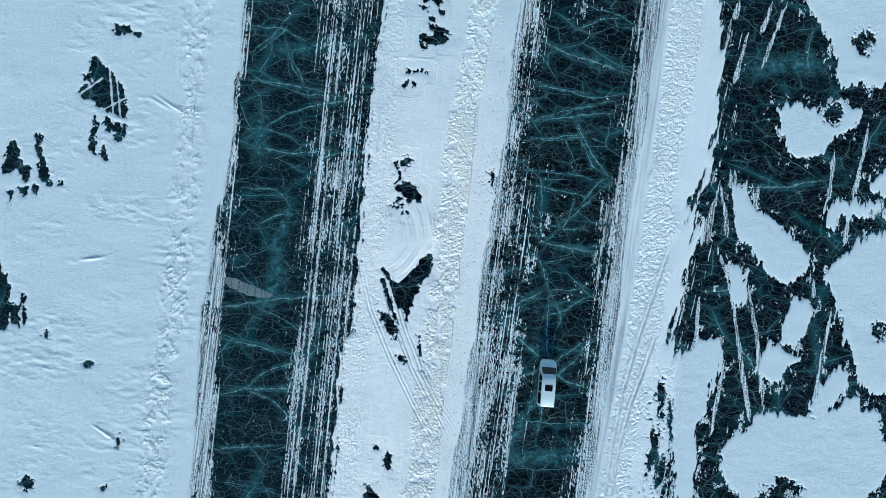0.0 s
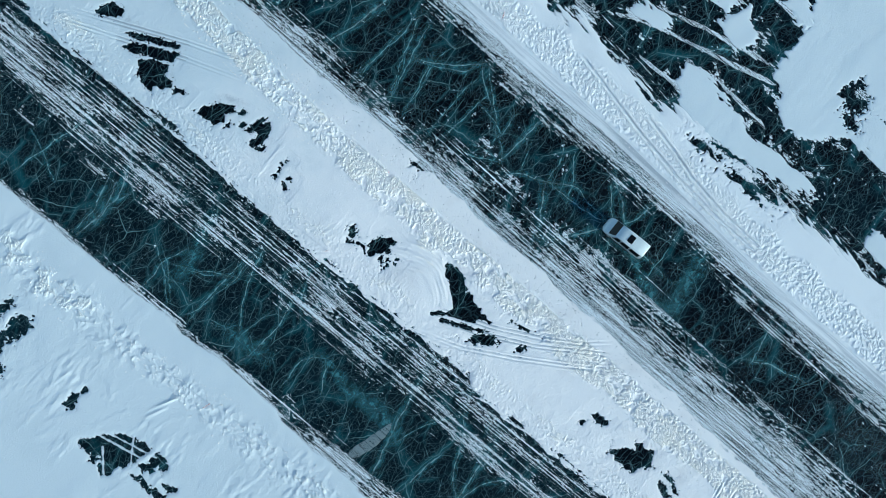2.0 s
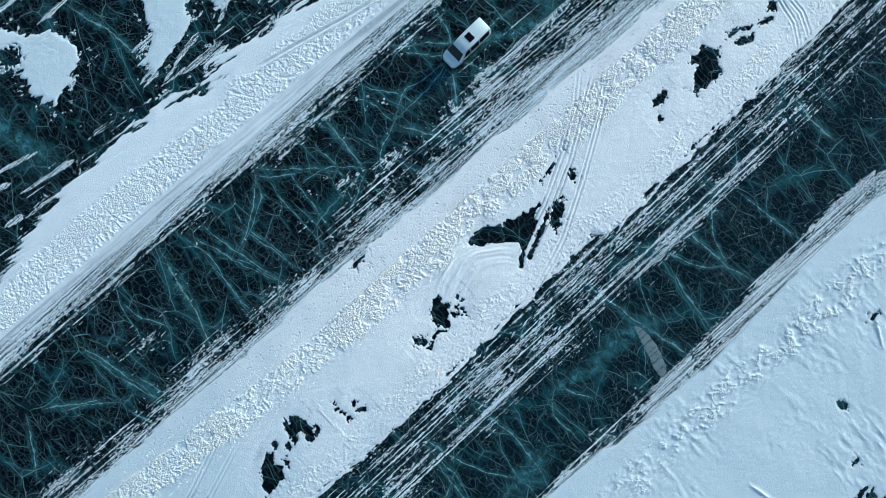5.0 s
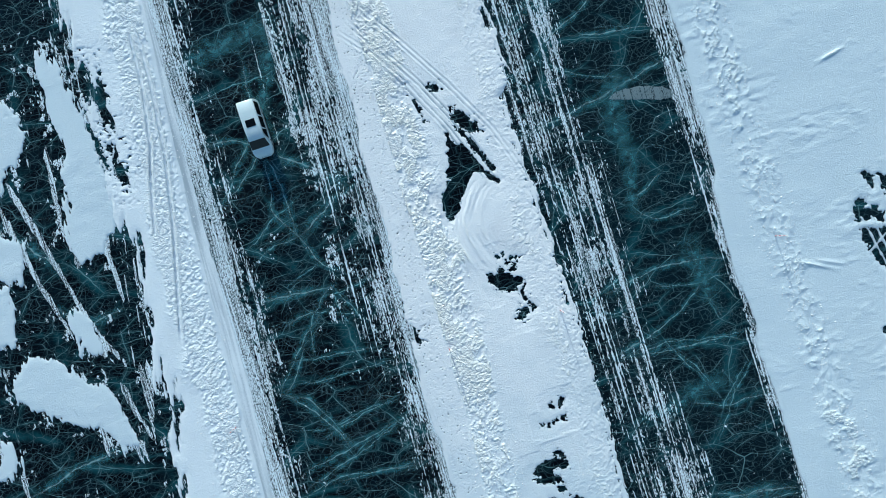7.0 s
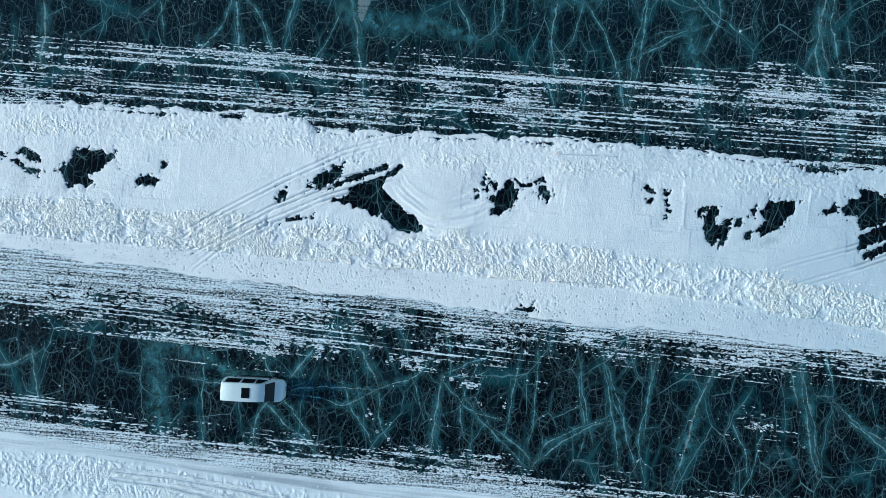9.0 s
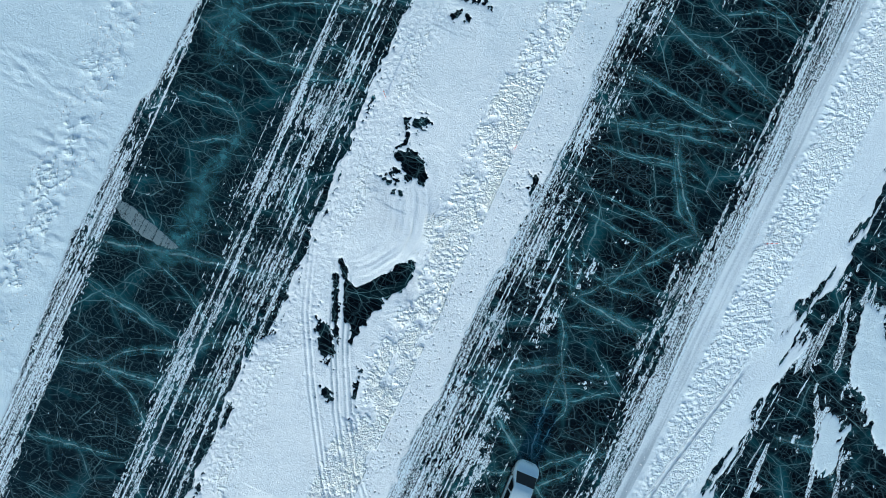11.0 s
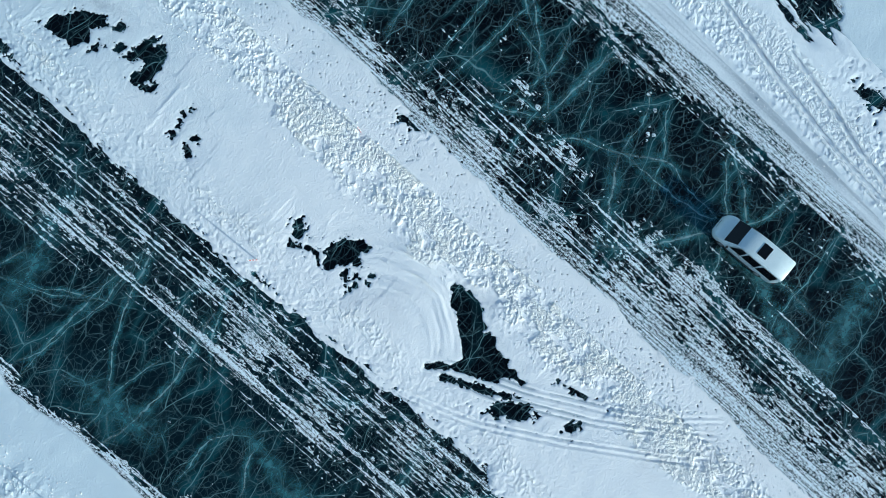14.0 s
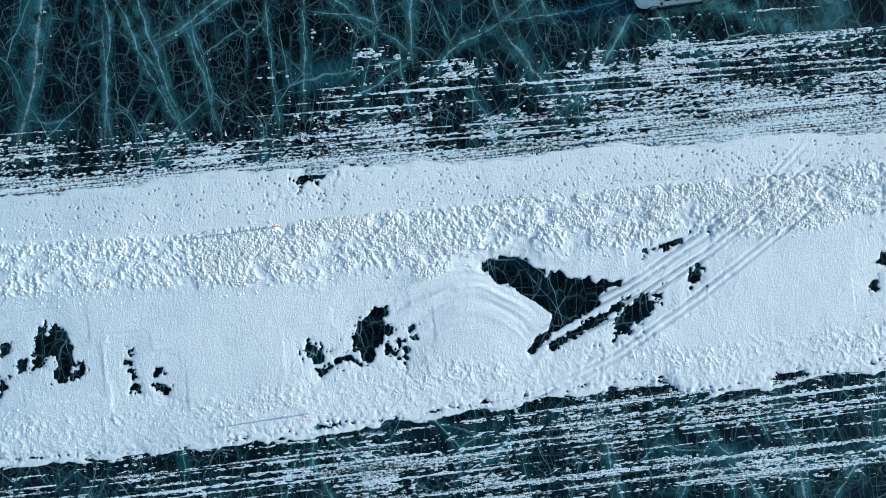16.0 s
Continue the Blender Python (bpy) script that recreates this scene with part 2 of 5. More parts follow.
def vnoise(x, y, sx, sy, seed):
    """Smooth value noise, -1 to 1, with features sx by sy metres."""
    grid = lattice(seed)
    u, v = x / sx + 1000.37, y / sy + 1000.71
    i, j = np.floor(u).astype(int), np.floor(v).astype(int)
    fu, fv = u - i, v - j
    fu, fv = fu * fu * (3 - 2 * fu), fv * fv * (3 - 2 * fv)
    i0, j0, i1, j1 = i % 256, j % 256, (i + 1) % 256, (j + 1) % 256
    a = grid[i0, j0] * (1 - fu) + grid[i1, j0] * fu
    b = grid[i0, j1] * (1 - fu) + grid[i1, j1] * fu
    return (a * (1 - fv) + b * fv) * 2 - 1


def fractal(x, y, sx, sy, seed, octaves=4, fall=0.55):
    total, amp = 0.0, 1.0
    for k in range(octaves):
        c, s = math.cos(0.6 * k), math.sin(0.6 * k)
        if sx == sy:
            total = total + amp * vnoise(c * x - s * y, s * x + c * y, sx, sy, seed + k)
        else:
            total = total + amp * vnoise(x, y, sx, sy, seed + k)
        sx, sy, amp = sx / 2, sy / 2, amp * fall
    return total


def step(a, b, v):
    t = np.clip((v - a) / (b - a), 0, 1)
    return t * t * (3 - 2 * t)


def along(stations, y):
    """The x of a line that runs along the road, from its stations (y, x)."""
    ys, xs = zip(*sorted(stations))
    return np.interp(y, ys, xs)


def blob(x, y, spec):
    """Signed distance, about, outside an ellipse (x, y, rx, ry, degrees): negative inside."""
    cx, cy, rx, ry, deg = spec
    c, s = math.cos(radians(deg)), math.sin(radians(deg))
    u, v = (x - cx) * c + (y - cy) * s, -(x - cx) * s + (y - cy) * c
    return (np.sqrt((u / rx) ** 2 + (v / ry) ** 2) - 1) * min(rx, ry) * 1.2


def polygon(x, y, corners):
    """Signed distance to a polygon: positive inside."""
    best, inside = np.full(x.shape, 1e9), np.zeros(x.shape, bool)
    for (ax, ay), (bx, by) in zip(corners, corners[1:] + corners[:1]):
        ex, ey = bx - ax, by - ay
        t = np.clip(((x - ax) * ex + (y - ay) * ey) / (ex * ex + ey * ey + 1e-9), 0, 1)
        best = np.minimum(best, np.hypot(x - ax - t * ex, y - ay - t * ey))
        if ay != by:
            inside ^= ((ay > y) != (by > y)) & (x < ex * (y - ay) / ey + ax)
    return np.where(inside, best, -best)


def near_line(x, y, line):
    """Distance to a polyline, and the share of the way along it."""
    best, where, gone = np.full(x.shape, 1e9), np.zeros(x.shape), 0.0
    total = sum(math.dist(a, b) for a, b in zip(line, line[1:]))
    for (ax, ay), (bx, by) in zip(line, line[1:]):
        ex, ey = bx - ax, by - ay
        n = math.hypot(ex, ey)
        t = np.clip(((x - ax) * ex + (y - ay) * ey) / (n * n), 0, 1)
        d = np.hypot(x - ax - t * ex, y - ay - t * ey)
        where = np.where(d < best, (gone + t * n) / total, where)
        best, gone = np.minimum(best, d), gone + n
    return best, where


def sheet(name, x, y, s, z, material, kind="structure", smooth=True):
    """The part of a grid where the field s is positive, cut along s = 0, as one mesh at the heights z."""
    nx, ny = s.shape
    s = np.where(np.abs(s) < 1e-5, 1e-5, s)
    ids = np.arange(nx * ny).reshape(nx, ny)
    co = [np.stack([x, y, z], -1).reshape(-1, 3)]
    count = nx * ny
    cross = []
    for a, b in ((np.s_[:-1, :], np.s_[1:, :]), (np.s_[:, :-1], np.s_[:, 1:])):
        cut = (s[a] > 0) != (s[b] > 0)
        t = (s[a] / (s[a] - s[b] + 1e-12))[cut][:, None]
        p = np.stack([x[a], y[a], np.minimum(z[a], 0)], -1)[cut] * (1 - t) + np.stack([x[b], y[b], np.minimum(z[b], 0)], -1)[cut] * t
        p[:, 2] = -0.004
        table = np.full(cut.shape, -1)
        table[cut] = count + np.arange(cut.sum())
        count += int(cut.sum())
        co.append(p)
        cross.append(table)
    ex, ey = cross
    c = [ids[:-1, :-1], ids[1:, :-1], ids[1:, 1:], ids[:-1, 1:]]
    e = [ex[:, :-1], ey[1:, :], ex[:, 1:], ey[:-1, :]]
    code = sum(((s.reshape(-1)[k] > 0) << n) for n, k in enumerate(c))
    loops, sizes = [], []
    for case in range(1, 16):
        here = code == case
        if not here.any():
            continue
        rings = []
        if case in (5, 10):
            k = 0 if case == 5 else 1
            rings = [[c[k], e[k], e[(k - 1) % 4]], [c[k + 2], e[k + 2], e[k + 1]]]
        else:
            ring = []
            for k in range(4):
                if case >> k & 1:
                    ring.append(c[k])
                if (case >> k & 1) != (case >> (k + 1) % 4 & 1):
                    ring.append(e[k])
            rings = [ring]
        for ring in rings:
            f = np.stack([r[here] for r in ring], -1)
            loops.append(f.reshape(-1))
            sizes.append(np.full(len(f), f.shape[1]))
    loops, sizes, co = np.concatenate(loops), np.concatenate(sizes), np.concatenate(co)
    used, back = np.unique(loops, return_inverse=True)
    me = bpy.data.meshes.new(name)
    fill_mesh(me, co[used], back, sizes, smooth)
    me.materials.append(material)
    return tagged(new(name, me), kind=kind)


def grid(x0, x1, y0, y1, dx, dy):
    return np.meshgrid(np.arange(x0, x1 + dx / 2, dx), np.arange(y0, y1 + dy / 2, dy), indexing="ij")


# ---- the plan: lines along the two cleared roads, as stations (y, x); bare places as (x, y, rx, ry, turn) ----
FIELD_EDGE = [(-60, -22), (-33, -21.9), (-28, -21.2), (-23, -21.2), (-16, -21.7), (-12, -22.0), (-8, -22.2), (-4, -22.0), (0, -22.0), (2.2, -22.0), (3.6, -21.4),
              (6.8, -21.2), (9.3, -21.1), (12, -21.4), (15, -21.7), (17, -21.2), (19, -21.4), (23, -21.7), (29, -21.9), (38, -22.0), (60, -22)]
MID_WEST = [(-60, -6.5), (-43, -6.8), (-34, -7.2), (-25, -7.5), (-18, -7.8), (-14, -8.0), (-9.6, -8.3), (-9.2, -8.2), (-8.5, -7.3), (-5.7, -7.3), (-2.3, -7.5), (1, -7.5),
            (4, -7.7), (8, -7.9), (13, -8.0), (20, -8.0), (26, -7.9), (32, -7.8), (42, -8.2), (60, -8.3)]
MID_EAST = [(-60, 2.6), (-41, 3.2), (-36, 3.5), (-31, 3.7), (-24, 4.4), (-20, 4.3), (-16, 4.9), (-10.5, 4.7), (-7.6, 5.2), (-4, 5.0), (0, 5.0), (3.7, 5.3), (8.3, 5.6),
            (13, 5.8), (19, 5.5), (26, 5.9), (40, 6.0), (46, 6.1), (60, 6.2)]
BANK_WEST = [(-60, 16.5), (-37, 17.0), (-28, 17.1), (-22, 17.7), (-16, 18.0), (-11, 18.3), (-5, 18.5), (0, 18.5), (3, 18.5), (8, 18.6), (11, 18.9), (17, 19.2), (25, 19.5), (37, 19.9), (60, 20.3)]
BANK_EAST = [(-60, 26), (-35, 25.4), (-31, 25.1), (-28, 24.9), (-24, 25.3), (-20, 25.4), (-13, 26.0), (-8, 25.8), (-5, 24.8), (-1, 25.2), (3.3, 25.6), (8, 26.0), (11, 26.7), (15.5, 26.8), (19, 26.6),
             (23, 26.9), (26, 26.3), (29, 25.0), (36, 24.0), (60, 23)]
CLOD_FIELD = [(-60, -25), (-25, -25.1), (-19, -25.2), (-9, -24.9), (0, -25.2), (11, -25.7), (23, -26.3), (60, -27)]
CLOD_MID = [(-60, 1.2), (-24, 1.5), (-18, 1.5), (-13, 1.4), (-8, 1.45), (-2, 1.5), (3, 1.45), (9, 1.5), (14, 1.5), (20, 1.75), (26, 2.2), (40, 3.4), (60, 4)]
PLOUGH_LINE = [(-60, 18.0), (-22, 18.7), (-12, 19.4), (-3, 19.9), (5, 20.2), (16, 20.5), (25, 20.6), (60, 21)]
CLOD_BANK = [(q, v + 1.75) for q, v in PLOUGH_LINE]
MED_BARE_1 = [
    (-3.6, -7.3, 1.29, 0.47, 124), (-2.0, -10.7, 0.47, 0.36, 146), (-0.3, -9.4, 0.11, 0.57, 11),
    (4.9, 8.6, 0.42, 0.16, 85), (5.2, 7.8, 0.34, 0.56, 7),
]

WORN_1 = [
    [(-2.55, 6.66), (-2.24, 6.35), (-2.20, 5.91), (-1.95, 5.86), (-1.91, 5.40), (-1.89, 5.05), (-2.27, 5.04), (-2.41, 5.31), (-2.81, 5.26), (-2.92, 4.79), (-3.32, 4.83), (-3.38, 5.32), (-3.81, 5.60), (-4.01, 5.85), (-4.34, 5.94), (-4.69, 6.15), (-4.52, 6.36), (-4.44, 6.63), (-3.97, 6.70), (-3.66, 6.92), (-3.18, 6.93), (-2.91, 6.79)],
    [(-3.62, 6.78), (-3.93, 7.09), (-4.23, 7.47), (-4.36, 7.31), (-3.90, 6.81)],
    [(-4.34, 6.99), (-4.62, 6.82), (-4.81, 6.33), (-4.74, 6.18), (-4.61, 6.59), (-4.39, 6.80)],
    [(-3.73, 5.27), (-3.86, 5.09), (-4.10, 4.94), (-4.08, 4.65), (-4.41, 4.72), (-4.43, 5.09), (-4.12, 5.32)],
    [(-3.00, 4.08), (-2.95, 3.76), (-3.16, 3.64), (-3.36, 3.89), (-3.23, 4.05)],
]

WORN_2 = [
    [(-3.93, 4.41), (-3.95, 4.21), (-4.27, 4.24), (-4.19, 4.44)],
    [(-4.39, 4.40), (-4.58, 4.22), (-4.76, 4.44)],
    [(-3.52, 4.02), (-3.49, 3.76), (-3.68, 3.81), (-3.63, 4.01)],
    [(-3.61, 4.78), (-3.60, 4.35), (-3.78, 4.28), (-3.81, 4.74)],
    [(-3.62, 9.49), (-3.31, 9.17), (-3.40, 8.86), (-3.64, 8.77), (-3.95, 9.01), (-3.99, 9.21), (-3.76, 9.24)],
    [(-3.74, 8.84), (-3.67, 8.49), (-4.29, 8.50), (-4.37, 8.85), (-4.18, 9.03)],
    [(-3.59, 8.11), (-3.56, 7.91), (-4.00, 8.01), (-3.93, 8.18)],
    [(-4.25, 7.87), (-4.16, 7.63), (-4.50, 7.67), (-4.64, 7.97)],
    [(-4.71, 8.83), (-4.58, 8.44), (-4.54, 8.01), (-4.87, 8.39), (-4.95, 8.74)],
]

WORN_3 = [
    [(-1.09, 22.44), (-1.06, 22.15), (-1.47, 22.08), (-1.08, 21.73), (-1.19, 21.46), (-1.57, 21.13), (-2.03, 21.06), (-2.33, 20.92), (-2.72, 20.98), (-3.19, 20.86), (-3.15, 21.22), (-3.49, 21.20), (-3.90, 21.35), (-4.01, 21.73), (-3.64, 21.92), (-2.87, 21.76), (-2.63, 21.82), (-2.60, 22.16), (-2.80, 22.38), (-3.13, 22.52), (-3.21, 23.07), (-2.74, 22.96), (-2.05, 22.76), (-1.64, 22.60)],
    [(-2.67, 23.58), (-2.44, 23.13), (-2.73, 23.02), (-2.98, 23.33), (-3.30, 23.50), (-3.23, 23.66)],
    [(-2.98, 20.70), (-3.02, 20.36), (-3.71, 20.48), (-3.84, 21.15), (-3.61, 21.18), (-3.40, 20.74)],
    [(-1.72, 24.48), (-1.71, 24.05), (-2.20, 23.96), (-2.36, 24.40), (-2.29, 24.53)],
    [(-3.41, 24.64), (-3.49, 24.36), (-4.01, 24.36), (-4.25, 24.72)],
]

WORN_4 = [
    [(-2.68, 18.20), (-2.70, 18.01), (-3.00, 17.87), (-2.91, 18.20)],
    [(-3.18, 18.34), (-3.28, 17.95), (-3.50, 18.03), (-3.35, 18.35)],
    [(-3.67, 18.21), (-3.69, 18.05), (-4.15, 17.75), (-4.13, 17.98)],
    [(-4.52, 18.24), (-4.43, 17.81), (-4.83, 17.76), (-4.78, 18.21)],
    [(-3.94, 17.05), (-3.76, 16.61), (-4.06, 16.50), (-4.13, 16.90)],
    [(-4.65, 17.06), (-4.44, 16.67), (-4.71, 16.28), (-5.09, 16.37), (-5.12, 16.66), (-4.83, 16.74)],
    [(-3.63, 41.26), (-3.06, 41.15), (-2.29, 40.71), (-1.87, 40.40), (-1.89, 39.85), (-1.85, 39.11), (-2.45, 38.94), (-3.02, 39.43), (-3.26, 39.91), (-3.63, 40.45), (-3.84, 41.04)],
]

WORN_5 = [
    [(-3.42, 37.71), (-2.86, 37.05), (-1.97, 35.41), (-1.43, 34.21), (-1.00, 32.87), (-1.44, 32.86), (-2.10, 34.29), (-2.77, 35.73), (-3.34, 36.65)],
    [(-4.66, 37.10), (-3.65, 36.57), (-2.98, 35.13), (-2.22, 33.72), (-1.60, 32.65), (-2.19, 32.43), (-2.75, 32.50), (-3.46, 33.92), (-4.08, 35.37), (-4.49, 36.07)],
    [(-4.24, 34.79), (-3.74, 34.12), (-3.13, 32.50), (-4.18, 32.16), (-4.06, 31.33), (-4.62, 31.01), (-5.21, 31.55), (-5.51, 32.28), (-6.15, 32.21), (-6.12, 32.92), (-6.06, 33.48), (-5.69, 34.12), (-5.94, 34.43), (-5.13, 34.44), (-4.68, 35.20)],
    [(-4.67, 30.78), (-4.31, 30.66), (-4.02, 29.99), (-4.21, 29.50), (-4.58, 30.05), (-4.92, 30.50)],
]

WORN_6 = [
    [(-5.01, 27.66), (-4.06, 27.54), (-3.34, 26.93), (-2.70, 26.56), (-2.10, 25.37), (-2.37, 24.76), (-3.18, 25.35), (-3.92, 25.04), (-4.61, 25.61), (-4.71, 26.55)],
    [(-2.34, -19.81), (-1.75, -20.20), (-1.94, -20.69), (-1.77, -21.52), (-2.18, -21.63), (-2.58, -20.75), (-2.57, -20.20)],
    [(-3.88, -19.40), (-3.35, -19.53), (-2.82, -19.88), (-3.61, -19.77)],
    [(-4.13, -23.32), (-3.51, -23.59), (-3.18, -24.00), (-2.62, -24.45), (-2.26, -25.18), (-1.62, -24.89), (-1.32, -25.20), (-1.54, -25.81), (-1.18, -26.54), (-2.01, -27.09), (-2.43, -27.59), (-2.81, -26.98), (-3.36, -26.58), (-3.92, -26.51), (-4.22, -25.82), (-4.15, -24.86), (-4.15, -24.26), (-3.85, -23.96)],
    [(-2.97, -22.95), (-3.20, -23.51), (-3.45, -23.19)],
]

WORN_7 = [
    [(-2.20, -28.85), (-1.88, -29.21), (-2.00, -29.79), (-2.51, -30.32), (-2.84, -31.12), (-2.93, -30.59), (-2.46, -29.91), (-2.39, -29.35)],
    [(-2.97, -28.84), (-2.86, -29.64), (-3.42, -30.01), (-3.43, -30.78), (-3.88, -30.13), (-3.55, -29.50), (-3.36, -29.00)],
    [(-2.92, -31.42), (-3.18, -32.32), (-3.47, -33.06), (-3.82, -32.77), (-3.43, -32.00)],
    [(-2.80, -32.71), (-2.50, -33.40), (-2.18, -33.76), (-2.73, -33.96), (-3.21, -33.60), (-2.97, -33.09)],
]

WORN = WORN_1 + WORN_2 + WORN_3 + WORN_4 + WORN_5 + WORN_6 + WORN_7

FIELD_BARE_1 = [
    (-37.2, -12.2, 0.17, 0.28, 7), (-32.8, -14.7, 0.39, 0.22, 7), (-37.3, -27.0, 0.51, 0.62, 7),
    (-29.8, -26.7, 0.17, 0.17, 7), (-28.9, -22.0, 0.17, 0.34, 7), (-31.9, 34.5, 2.1, 2.65, 158),
    (-29.9, 35.6, 0.55, 1.1, 158), (-33.0, 30.1, 2.49, 0.55, 166), (-31.9, 27.3, 1.77, 0.72, 168),
    (-34.6, 27.7, 1.66, 0.66, 178), (-29.9, 38.4, 0.55, 0.66, 158), (-33.5, 31.3, 1.22, 0.33, 158),
    (-35.8, 26.2, 0.44, 0.55, 158),
]

BANK_BARE_1 = [
    (24.0, -11.1, 0.34, 0.9, 7), (24.4, -13.2, 0.22, 0.34, 7), (23.9, -16.7, 0.34, 1.91, 172),
    (24.7, -19.1, 0.45, 1.46, 172), (25.9, -13.3, 1.08, 0.27, 95), (25.7, -15.8, 1.19, 0.22, 90),
    (26.1, -18.7, 1.3, 0.38, 95), (24.1, -16.8, 1.41, 0.27, 108), (24.8, -19.1, 1.08, 0.27, 110),
    (25.7, -15.3, 0.34, 2.81, 13), (25.9, -19.8, 0.56, 1.68, 7), (24.3, -11.4, 0.63, 0.21, 85),
    (24.4, -17.9, 2.64, 0.21, 103),
]

SLAB_HOLES_BARE_1 = [
    (40.4, 26.4, 1.12, 1.12, 7), (40.4, 21.1, 1.12, 0.67, 7), (38.2, 18.7, 0.79, 1.01, 7),
    (37.0, -19.8, 1.22, 1.33, 158), (35.1, -20.6, 0.5, 1.1, 173), (37.1, -19.2, 0.9, 1.12, 7),
    (43.5, 16.8, 0.45, 0.56, 7), (45.0, -2.4, 0.67, 0.79, 7), (40.8, -3.4, 0.34, 1.57, 177),
    (37.7, -19.0, 1.12, 0.67, 7), (46.8, -11.8, 0.56, 1.12, 7), (37.6, -24.2, 0.16, 0.8, 8),
    (37.2, -27.6, 0.2, 0.7, 8), (36.8, -25.1, 0.14, 0.4, 8), (36.4, -28.0, 0.1, 0.35, 8),
]

PLOUGHED_BARE = [
    (-0.08, 0.18), (-0.02, -0.28), (-0.04, -1.19), (-0.07, -1.87), (-0.28, -2.25), (-0.66, -2.60), (-0.83, -3.10), (-1.23, -3.11),
    (-1.08, -3.36), (-1.06, -3.70), (-1.47, -4.34), (-1.57, -5.24), (-1.77, -5.56), (-1.61, -6.15), (-1.85, -6.30), (-1.85, -6.81),
    (-2.30, -6.76), (-2.10, -6.44), (-2.12, -6.10), (-2.48, -5.77), (-2.92, -5.61), (-3.20, -5.06), (-3.54, -4.57), (-3.75, -3.86),
    (-4.04, -3.38), (-4.05, -2.92), (-3.56, -3.09), (-3.17, -3.21), (-2.86, -2.94), (-2.46, -2.41), (-1.74, -1.46), (-1.18, -0.50),
    (-0.63, -0.10),
]

SLAB_1 = [
    (33.8, 30.5), (35.2, 28.1), (37.0, 25.7), (37.9, 24.1), (38.4, 21.9), (39.3, 21.1), (41.6, 21.7), (44.3, 22.6),
    (44.9, 27.8), (43.8, 33.4), (37.0, 32.6),
]

SLAB_2 = [
    (32.3, 18.6), (33.8, 19.6), (36.7, 19.0), (38.9, 20.3), (41.4, 19.2), (40.8, 17.9), (38.7, 16.2), (37.2, 14.0),
    (35.9, 13.5), (34.4, 14.2), (33.3, 16.1),
]

SLAB_3 = [
    (29.2, 10.4), (30.1, 10.1), (31.4, 8.1), (32.8, 7.9), (34.4, 6.7), (37.6, 4.5), (37.9, 3.2), (35.5, 1.0),
    (33.5, 1.6), (32.3, 3.1), (30.2, 5.4), (29.6, 7.4), (29.0, 8.4),
]

SLAB_4 = [
    (38.8, 2.3), (39.8, 3.8), (41.0, 5.9), (42.5, 7.0), (46.4, 8.6), (49.5, -0.2), (49.2, -8.1), (44.8, -8.6),
    (43.5, -7.6), (41.6, -3.3), (40.1, 0.4),
]

SLAB_5 = [
    (36.1, 0.0), (37.6, 0.1), (38.8, -1.0), (38.5, -3.1), (37.0, -4.3), (37.1, -5.5), (35.1, -4.7), (35.5, -2.5),
]

SLAB_6 = [
    (34.0, -5.0), (35.1, -4.7), (37.7, -5.9), (36.4, -7.6), (35.6, -8.8), (34.6, -9.3), (33.1, -7.9), (33.2, -6.3),
]

SLAB_7 = [
    (31.4, -18.0), (30.4, -16.2), (31.3, -14.7), (33.8, -12.1), (36.0, -11.5), (38.3, -11.7), (41.0, -10.7), (42.6, -9.7),
    (46.1, -10.6), (47.7, -15.8), (43.8, -23.7), (37.4, -22.0), (34.0, -21.6), (33.0, -21.1), (31.1, -18.5), (30.2, -15.8),
]

SLAB_8 = [
    (38.1, 9.0), (39.9, 10.3), (42.2, 10.4), (46.2, 10.5), (46.3, 9.2), (40.1, 8.7), (39.7, 6.6), (38.4, 7.5),
]

SLAB_9 = [
    (42.0, 12.5), (44.0, 13.8), (46.9, 14.3), (47.2, 11.5), (44.4, 11.0), (42.4, 11.2),
]

SLAB_10 = [
    (29.3, -4.4), (30.0, -6.1), (29.3, -10.3), (28.1, -14.4), (28.6, -17.6), (28.6, -20.5), (28.2, -22.2), (26.8, -22.0),
    (25.8, -18.2), (25.4, -14.3), (25.0, -11.1), (25.4, -7.5), (27.0, -5.5),
]

SLAB_11 = [
    (33.9, -21.3), (37.7, -21.2), (42.3, -23.1), (39.8, -36.2), (32.9, -32.9), (32.6, -31.3), (32.4, -29.7), (33.3, -26.5),
    (33.6, -23.7),
]

SLAB_12 = [
    (26.9, -28.8), (28.9, -28.9), (29.2, -31.8), (30.9, -33.4), (34.7, -34.2), (39.2, -37.8), (37.0, -45.7), (25.4, -41.0),
    (25.9, -34.8), (26.6, -30.9),
]

SLAB_13 = [
    (29.4, 2.3), (31.3, 2.1), (31.7, -0.6), (30.8, -2.0), (29.4, -0.4),
]

SLAB_14 = [
    (42.0, -5.6), (42.8, -8.2), (40.6, -11.4), (38.8, -11.9), (39.5, -8.5),
]

SLAB_15 = [
    (28.5, 11.1), (29.7, 9.8), (30.3, 11.0), (31.2, 7.8), (32.6, 7.5), (33.9, 6.4), (35.7, 4.9), (31.9, 4.2), (30.1, 5.1), (29.0, 8.3),
]

HOLE_1 = [
    (-35.9, 15.8), (-35.1, 15.2), (-33.9, 14.2), (-33.0, 13.2), (-32.5, 12.1), (-32.0, 10.6), (-31.9, 9.9), (-33.0, 10.2),
    (-34.1, 10.5), (-35.4, 11.2), (-36.6, 11.5), (-37.1, 12.0), (-36.7, 12.8), (-35.8, 13.4), (-36.8, 13.2), (-36.8, 13.8),
    (-36.2, 14.2), (-36.2, 15.3),
]

